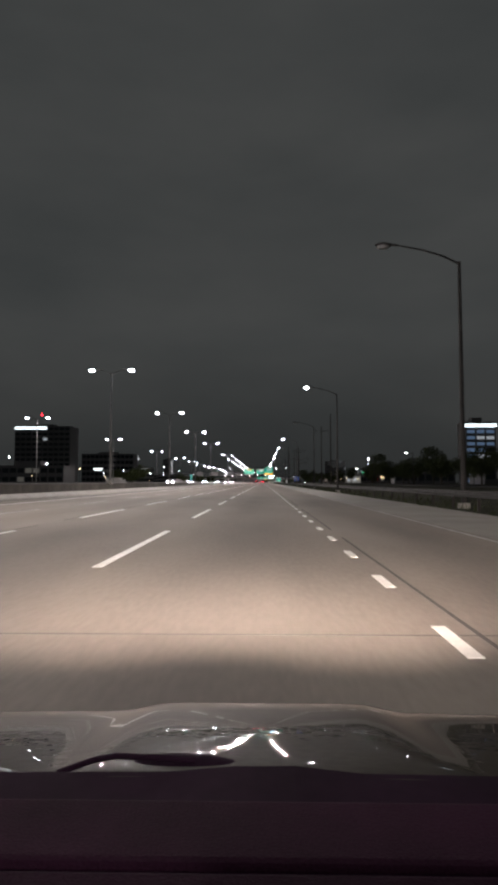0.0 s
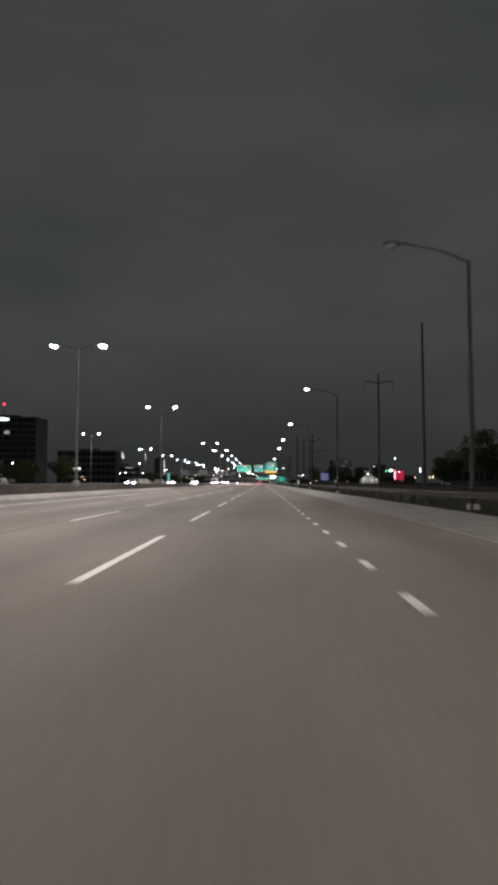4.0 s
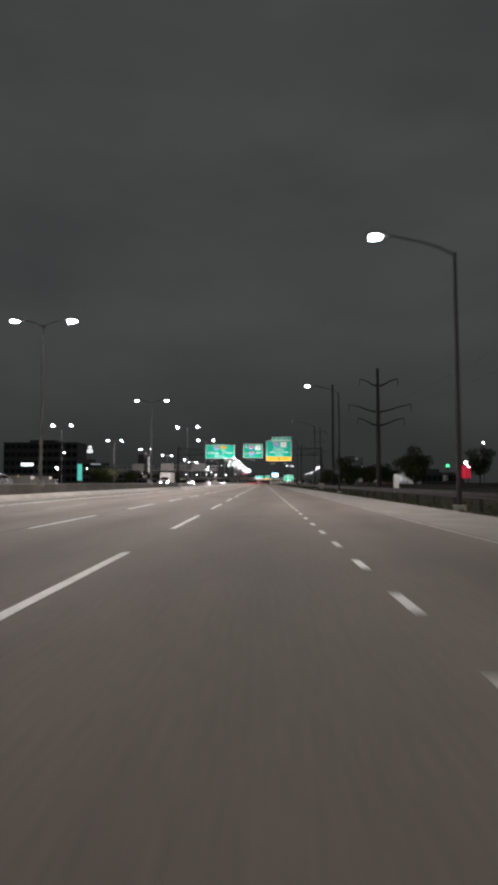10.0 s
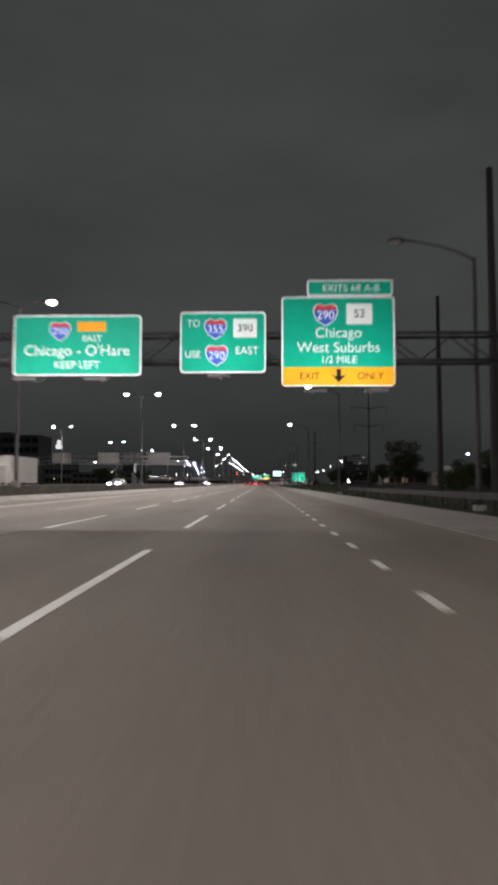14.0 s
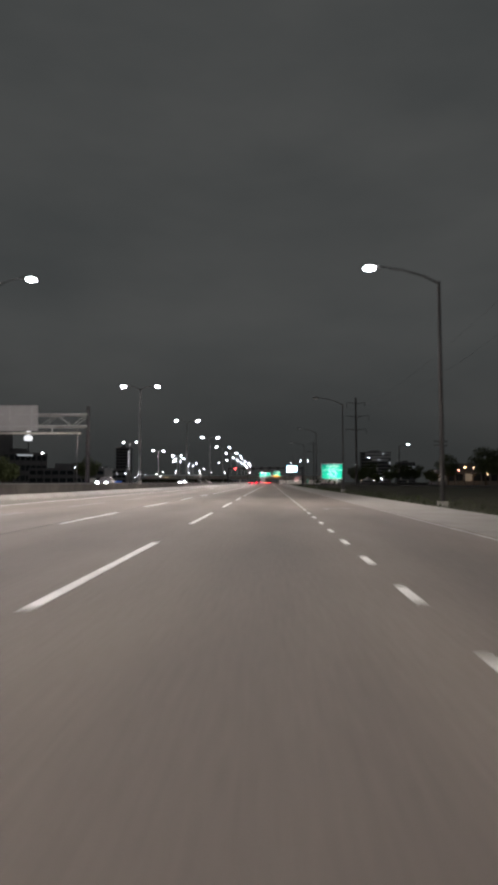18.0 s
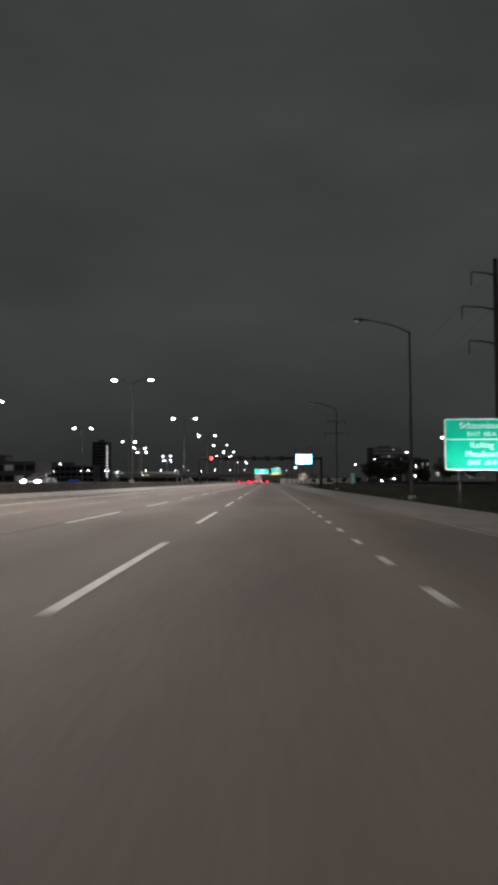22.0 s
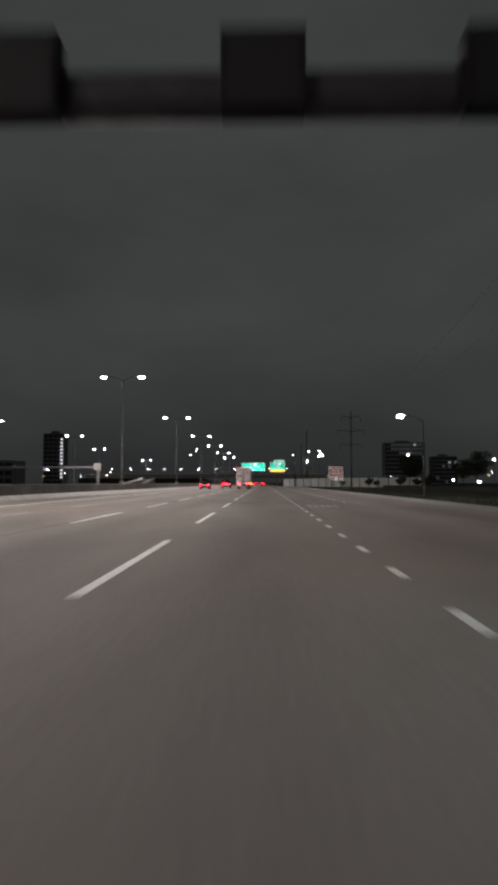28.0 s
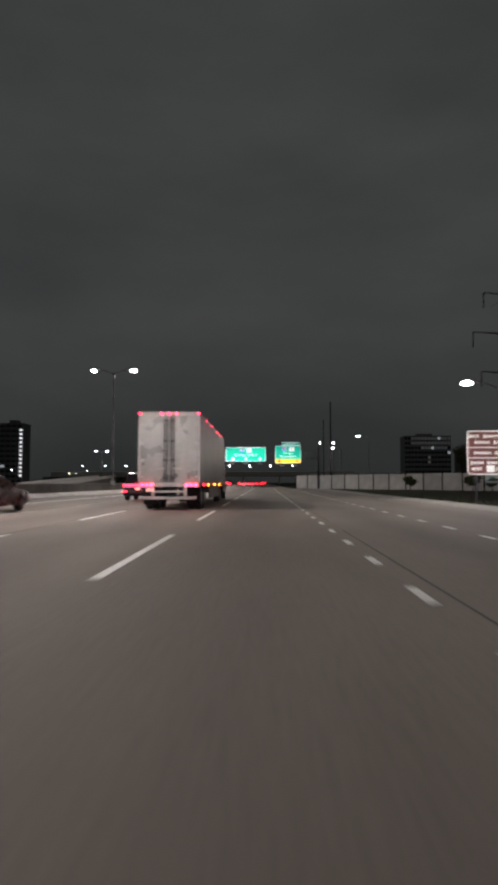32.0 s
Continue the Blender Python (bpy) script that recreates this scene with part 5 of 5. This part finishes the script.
def wheel(parent, x, y, r, w, side):
    bm = bmesh.new()
    tube(bm, (x - side * w, y, r), (x, y, r), r, r, seg=18)
    bmesh.ops.bevel(bm, geom=[e for e in bm.edges if len(e.link_faces) == 2 and any(len(f.verts) > 4 for f in e.link_faces)], offset=0.03, segments=2, affect="EDGES")
    t = part("wheel", bm, TYRE, parent, "black tyre")
    bm = bmesh.new()
    tube(bm, (x - side * 0.05, y, r), (x + side * 0.006, y, r), r * 0.62, r * 0.55, seg=14)
    part("rim", bm, RIM, t)


def car(label, paint, category="car", suv=False, tails=True, heads=False, group="traffic"):
    """A passenger car, tail towards -y, base at the middle of its tail."""
    top = empty("suv" if suv else "sedan", label, category, group)
    if suv:
        body = [(0.0, 0.45), (0.02, 0.98), (0.08, 1.10), (3.45, 1.10), (4.55, 1.02), (4.75, 0.85), (4.78, 0.42), (4.2, 0.28), (0.4, 0.28)]
        cab = [(0.10, 1.08), (0.35, 1.72), (0.8, 1.80), (2.5, 1.78), (3.45, 1.08)]
        r, half, ys = 0.38, 0.97, (0.95, 3.85)
    else:
        body = [(0.0, 0.42), (0.03, 0.90), (0.10, 1.00), (0.9, 1.03), (3.2, 0.97), (4.35, 0.82), (4.6, 0.66), (4.62, 0.36), (4.1, 0.24), (0.4, 0.24)]
        cab = [(0.35, 0.99), (1.15, 1.42), (2.3, 1.44), (3.25, 0.96)]
        r, half, ys = 0.33, 0.90, (0.85, 3.65)
    part("body", loft(body, half, 0.10), paint, top, smooth=False)
    cabin = part("cabin", loft(cab, half - 0.09, 0.16), paint, top)
    tops = [p for p in cab if p[1] > cab[0][1] + 0.2]
    z0, z1 = cab[0][1] + 0.06, tops[0][1] - 0.07
    slope = (tops[0][0] - cab[0][0]) / (tops[0][1] - cab[0][1])
    bm = bmesh.new()
    hw = half - 0.20
    vs = [bm.verts.new(p) for p in ((-hw, cab[0][0] + slope * 0.06 - 0.012, z0), (hw, cab[0][0] + slope * 0.06 - 0.012, z0),
                                    (hw - 0.07, cab[0][0] + slope * (z1 - cab[0][1]) - 0.012, z1), (-hw + 0.07, cab[0][0] + slope * (z1 - cab[0][1]) - 0.012, z1))]
    bm.faces.new(vs)
    part("rear_window", bm, CAR_GLASS, cabin)
    for sd in (-1, 1):
        side = boxes((min(sd * (half - 0.20), sd * (half - 0.075)), max(sd * (half - 0.20), sd * (half - 0.075)), cab[0][0] + 0.55, cab[-1][0] - 0.75, cab[0][1] + 0.06, tops[0][1] - 0.14), bevel=0.02)
        part("side_window", side, CAR_GLASS, cabin)
        mir = boxes((min(sd * half, sd * (half + 0.17)), max(sd * half, sd * (half + 0.17)), cab[-1][0] - 0.65, cab[-1][0] - 0.52, cab[0][1] + 0.02, cab[0][1] + 0.16), bevel=0.03)
        part("mirror", mir, paint, top)
        for y in ys:
            wheel(top, sd * half, y, r, 0.24, sd)
        hl = boxes((min(sd * 0.45, sd * (half - 0.08)), max(sd * 0.45, sd * (half - 0.08)), body[5][0] - 0.02, body[6][0] + 0.06, 0.60, 0.76), bevel=0.02)
        part("headlamp", hl, HEAD if heads else CAR_GLASS, top)
        if not suv:
            tl = boxes((min(sd * 0.42, sd * (half - 0.06)), max(sd * 0.42, sd * (half - 0.06)), -0.03, 0.08, 0.74, 0.88), bevel=0.02)
            part("tail_lamp", tl, TAIL if tails else RED_PAINT, top, "glowing red tail lamp" if tails else "")
    if suv:
        part("tail_lamp", boxes((-half + 0.04, half - 0.04, -0.05, 0.06, 0.92, 1.02), bevel=0.015), TAIL, top, "full-width glowing red light bar")
        for x in (-0.72, 0.72):
            part("roof_rail", tubes(((x, 0.7, 1.84), (x, 2.6, 1.84), 0.025), seg=8), DARK_STEEL, top)
        for x in (-0.8, 0.8):
            part("tail_lamp", boxes((x - 0.1, x + 0.1, -0.05, 0.03, 0.55, 0.60)), TAIL, top)
    part("bumper", boxes((-half + 0.03, half - 0.03, -0.07, 0.14, 0.36, 0.56), bevel=0.04), PLASTIC, top)
    part("plate", boxes((-0.17, 0.17, -0.085, -0.06, 0.68, 0.84)), SIGN_WHITE, top, "pale rear plate")
    return top


def put(ob, x, y, flip=False):
    ob.matrix_basis = Matrix.Translation((x, y, 0.45 if flip else 0)) @ (Matrix.Rotation(math.pi, 4, "Z") if flip else Matrix.Identity(4))
    return ob


suv = put(car("dark red-lit black SUV with a full-width tail-light bar and roof rails", BLACK_PAINT, "SUV", suv=True), -6.1, 822.8)
light("tail_glow", "POINT", (0, -0.35, 0.8), 14, (1.0, 0.05, 0.05), suv, 0.3)
sedan = put(car("dark red sedan with lit tail lamps in the inner lane", RED_PAINT), -9.05, 804.6)
queue = car("grey sedan with red tail lamps in the queue ahead", GREY_PAINT)
queue_suv = car("black SUV with a red light bar in the queue ahead", BLACK_PAINT, "SUV", suv=True)
put(queue, -1.9, 930)
put(queue_suv, 1.6, 1010)
rnd = random.Random(21)
for k in range(13):
    lane = (-9.2, -5.5, -1.9, 1.8)[k % 4]
    y = 985 + 26 * k + rnd.uniform(-8, 8)
    copy_thing(queue if k % 3 else queue_suv, Matrix.Translation((lane + rnd.uniform(-0.3, 0.3), y + (30 if lane > 0 else 0), 0)))
onc = put(car("oncoming sedan with glaring headlamps on the opposite carriageway", GREY_PAINT, tails=False, heads=True, group="oncoming traffic"), -18.5, 149, True)
light("headlamp_beam", "SPOT", (0, 4.75, 0.68), 2600, (0.93, 0.97, 1.0), onc, 0.12, 80, 0.7, aim=(0, 30, 0.2))
for x, y in ((-22.2, 222), (-22.0, 272), (-18.6, 300), (-18.8, 441), (-22.3, 540), (-18.7, 600)):
    copy_thing(onc, Matrix.Translation((x, y, 0.45)) @ Matrix.Rotation(math.pi, 4, "Z"))


def box_truck(at):
    """A delivery lorry that faces the drive on the opposite carriageway."""
    top = empty("delivery_truck", "pale box delivery truck with lit headlamps on the opposite carriageway", "truck", at=at)
    part("box", boxes((-1.2, 1.2, 2.2, 9.0, 0.75, 3.1), bevel=0.04), FACADE_PALE, top, "pale ribbed box")
    cab = part("cab", loft([(0.0, 0.4), (0.0, 1.2), (0.35, 2.2), (2.1, 2.25), (2.1, 0.4)], 1.05, 0.08, 0.05), FACADE_PALE, top)
    part("windscreen", boxes((-0.85, 0.85, 0.05, 0.16, 1.32, 1.95), bevel=0.02), CAR_GLASS, cab)
    part("grille", boxes((-0.6, 0.6, -0.03, 0.02, 0.62, 1.05)), PLASTIC, cab)
    for sd in (-1, 1):
        part("headlamp", boxes((sd * 0.82 - 0.14, sd * 0.82 + 0.14, -0.04, 0.03, 0.68, 0.86), bevel=0.02), HEAD, cab, "lit headlamp")
        for y in (1.1, 6.6):
            wheel(top, sd * 1.1, y, 0.42, 0.25, sd)
    return top


box_truck((-20.6, 398, 0.45))


# ---- the box trailer and its tractor ----
def truck(at):
    top = empty("box_trailer_truck", "white box trailer truck with polished rear doors and red marker lamps", "truck", at=at)
    part("box", boxes((-1.30, 1.30, 0.05, 16.0, 1.12, 4.08), bevel=0.03), TRAILER_SIDE_SHADED, top, "white sheet sides in a shaded tone")
    part("rear_frame", boxes((-1.30, -1.21, 0.0, 0.08, 1.05, 4.1), (1.21, 1.30, 0.0, 0.08, 1.05, 4.1), (-1.30, 1.30, 0.0, 0.08, 3.96, 4.12), (-1.30, 1.30, 0.0, 0.10, 0.98, 1.16)), STEEL, top)
    for sd in (-1, 1):
        door = part("rear_door", boxes((min(sd * 0.015, sd * 1.2), max(sd * 0.015, sd * 1.2), 0.005, 0.05, 1.17, 3.95), bevel=0.008), TRAILER_DOOR, top, "polished door")
        for x in (0.10, 0.20):
            bm = tubes(((sd * x, -0.03, 1.18), (sd * x, -0.03, 3.94), 0.022), seg=8)
            for z in (1.35, 2.1, 2.9, 3.75):
                box(bm, sd * x - 0.05, sd * x + 0.05, -0.05, 0.01, z - 0.04, z + 0.04)
            part("lock_rod", bm, DARK_STEEL, door)
        part("handle", boxes((min(sd * 0.14, sd * 0.55), max(sd * 0.14, sd * 0.55), -0.06, -0.03, 1.72, 1.76)), STEEL, door)
        for z in (1.4, 2.1, 2.8, 3.6):
            part("hinge", boxes((min(sd * 1.08, sd * 1.24), max(sd * 1.08, sd * 1.24), -0.03, 0.01, z - 0.05, z + 0.05)), STEEL, door)
        for k in range(3):
            bm = bmesh.new()
            ball(bm, (sd * (1.12 - 0.19 * k), -0.03, 1.06), 0.065, 0.03, 0.065)
            part("tail_lamp", bm, MARKER, top, "round red tail lamp", smooth=True)
        for y in (3.0, 6.0, 9.5, 13.0):
            bm = bmesh.new()
            ball(bm, (sd * 1.31, y, 4.02), 0.025, 0.06, 0.035)
            part("marker_lamp", bm, MARKER, top, smooth=True)
        for y in (1.6, 4.0, 7.8, 11.5):
            bm = bmesh.new()
            ball(bm, (sd * 1.31, y, 1.06), 0.025, 0.06, 0.035)
            part("marker_lamp", bm, AMBER if y > 3 else MARKER, top, smooth=True)
        for y in (1.7, 3.0):
            for w in (1.20, 0.88):
                wheel(top, sd * w, y, 0.50, 0.27, sd)
        for y in (12.6, 13.9, 19.4):
            wheel(top, sd * 1.18, y, 0.50, 0.3, sd)
        part("mud_flap", boxes((min(sd * 0.62, sd * 1.22), max(sd * 0.62, sd * 1.22), 0.95, 0.97, 0.22, 0.98)), PLASTIC, top, "black mud flap")
        part("guard_leg", boxes((min(sd * 0.62, sd * 0.74), max(sd * 0.62, sd * 0.74), 0.02, 0.12, 0.45, 1.0)), STEEL, top)
        part("skirt", boxes((min(sd * 1.22, sd * 1.27), max(sd * 1.22, sd * 1.27), 5.0, 11.5, 0.4, 1.12)), TRAILER_SIDE_SHADED, top)
    for x in (-1.24, -0.32, 0.0, 0.32, 1.24):
        bm = bmesh.new()
        ball(bm, (x, -0.02, 4.05), 0.05, 0.035, 0.035)
        part("marker_lamp", bm, MARKER, top, "red roof marker lamp", smooth=True)
    part("rear_guard", boxes((-1.15, 1.15, 0.0, 0.11, 0.45, 0.58), bevel=0.015), STEEL, top, "scuffed steel under-run bar")
    part("guard_bar", boxes((-0.62, 0.62, 0.03, 0.10, 0.74, 0.82)), STEEL, top)
    part("plate", boxes((-0.95, -0.62, -0.02, 0.0, 0.78, 0.94)), SIGN_WHITE, top, "pale rear plate")
    part("chassis", boxes((-0.5, -0.36, 0.4, 15, 0.86, 1.12), (0.36, 0.5, 0.4, 15, 0.86, 1.12)), DARK_STEEL, top)
    for y in (1.7, 3.0):
        part("axle", tubes(((-1.1, y, 0.5), (1.1, y, 0.5), 0.07), seg=8), DARK_STEEL, top)
    part("cab", loft([(16.6, 0.5), (16.6, 3.5), (17.2, 3.75), (18.4, 3.55), (19.0, 2.2), (20.2, 1.9), (20.5, 0.5)], 1.2, 0.15, 0.06), RED_PAINT, top, "tractor cab")
    part("tractor_frame", boxes((-0.45, 0.45, 11.9, 20.0, 0.62, 0.86)), DARK_STEEL, top)
    return top


tr = truck((-1.94, 808.2, 0))
light("tail_glow", "POINT", (-0.9, -0.4, 1.05), 10, (1.0, 0.1, 0.1), tr, 0.25)
light("tail_glow", "POINT", (0.9, -0.4, 1.05), 10, (1.0, 0.1, 0.1), tr, 0.25)


# ---- the car at the start of the drive ----
OX = 2.26
HEADLAMP_WATTS = 8200.0
own = empty("hatchback", "champagne hatchback with dark dashboard, standing in its lane", "car", at=(OX, 0, 0))
bm = bmesh.new()
nx, ny = 60, 16
rows_ = []
for j in range(ny + 1):
    f = j / ny
    y = 0.60 + 0.98 * f
    row = []
    for i in range(nx + 1):
        u = -1 + 2 * i / nx
        w = 0.86 - 0.05 * f
        z = 0.866 - 0.165 * max(0.0, y - 0.66) - 0.03 * max(0.0, y - 0.66) ** 2 - 0.55 * max(0.0, y - 1.11) ** 1.5 - 0.012 * u * u - 0.02 * u ** 6
        ax = abs(u * w)
        crease = 0.014 / (1 + math.exp((ax - 0.215 + 0.02 * f) / 0.012)) - 0.010
        row.append(bm.verts.new((u * w, y, z + crease - 0.16 * max(0.0, 0.672 - y))))
    rows_.append(row)
for j in range(ny):
    for i in range(nx):
        bm.faces.new((rows_[j][i], rows_[j][i + 1], rows_[j + 1][i + 1], rows_[j + 1][i]))
hood = part("hood", bm, HOODPAINT, own, "scuffed champagne hood", smooth=True)
hs = hood.modifiers.new("thick", "SOLIDIFY")
hs.thickness, hs.offset = 0.02, -1
dash = boxes((-0.74, 0.74, 0.461, 0.55, 0.72, 0.90), bevel=0.006)
part("dashboard", dash, DASH, own, "grained black-violet dashboard")
part("dash_seam", boxes((-0.74, 0.74, 0.452, 0.462, 0.72, 0.893)), SCUTTLE, own, "dark gap across the dashboard")
part("dash_lip", boxes((-0.74, 0.74, 0.14, 0.453, 0.70, 0.899), bevel=0.006), DASH, own, "grained lip of the dashboard")
cowl = bmesh.new()
edge = [(-0.80, 0.861), (-0.30, 0.866), (-0.10, 0.868), (-0.03, 0.874), (0.03, 0.875), (0.10, 0.868), (0.24, 0.8665), (0.80, 0.863)]
prism(cowl, [(0.80, 0.70), *edge[::-1], (-0.80, 0.70)], 0.558, 0.672)
part("cowl", cowl, SCUTTLE, own, "black scuttle panel")
part("wiper", bent([(-0.07, 0.69, 0.872), (-0.115, 0.69, 0.8745), (-0.155, 0.69, 0.8755), (-0.178, 0.69, 0.871), (-0.212, 0.68, 0.862)], 0.0032), SCUTTLE, own, "black wiper arm")
bm = bmesh.new()
ball(bm, (-0.085, 0.712, 0.848), 0.075, 0.028, 0.019, 18, 10)
ball(bm, (0.02, 0.712, 0.842), 0.095, 0.028, 0.014, 18, 10)
part("wiper_pivot", bm, SCUTTLE, own, "black wiper pivot cover", smooth=True)
for sd in (-1, 1):
    part("fender", loft([(0.5, 0.25), (0.5, 0.80), (1.2, 0.72), (1.62, 0.58), (1.66, 0.25)], 0.06, 0.02, 0.02), HOODPAINT, own).location = (sd * 0.82, 0, 0)
    part("door", boxes((min(sd * 0.80, sd * 0.88), max(sd * 0.80, sd * 0.88), -0.9, 0.5, 0.25, 0.86), bevel=0.02), HOODPAINT, own)
    part("rear_quarter", boxes((min(sd * 0.80, sd * 0.88), max(sd * 0.80, sd * 0.88), -2.3, -0.9, 0.3, 0.9), bevel=0.02), HOODPAINT, own)
    part("windscreen_pillar", tubes(((sd * 0.80, 0.55, 0.84), (sd * 0.62, -0.25, 1.42), 0.04), seg=8), HOODPAINT, own)
    part("rear_pillar", tubes(((sd * 0.80, -2.25, 0.88), (sd * 0.62, -1.75, 1.42), 0.06), seg=8), HOODPAINT, own)
    for y in (0.95, -1.65):
        wheel(own, sd * 0.87, y, 0.31, 0.2, sd)
    hl = boxes((min(sd * 0.48, sd * 0.80), max(sd * 0.48, sd * 0.80), 1.60, 1.72, 0.40, 0.51), bevel=0.03)
    part("headlamp", hl, HEAD, own, "lit headlamp")
    beam = light("headlamp_beam", "SPOT", (sd * 0.62, 1.80, 0.56), HEADLAMP_WATTS, (1.0, 0.80, 0.70), own, 0.08, 80, 1.0, aim=(sd * 0.9 - 0.3, 6.0, 0.30))
    beam.matrix_basis = beam.matrix_basis @ Matrix.Diagonal((1.0, 0.22, 1.0, 1.0))
part("roof", loft([(-1.8, 1.41), (-1.6, 1.47), (-0.5, 1.48), (-0.2, 1.42)], 0.66, 0.05, 0.01), HOODPAINT, own)
part("bumper", boxes((-0.8, 0.8, 1.55, 1.74, 0.22, 0.52), bevel=0.05), HOODPAINT, own)
part("floor_pan", boxes((-0.8, 0.8, -2.2, 1.5, 0.18, 0.26)), PLASTIC, own)
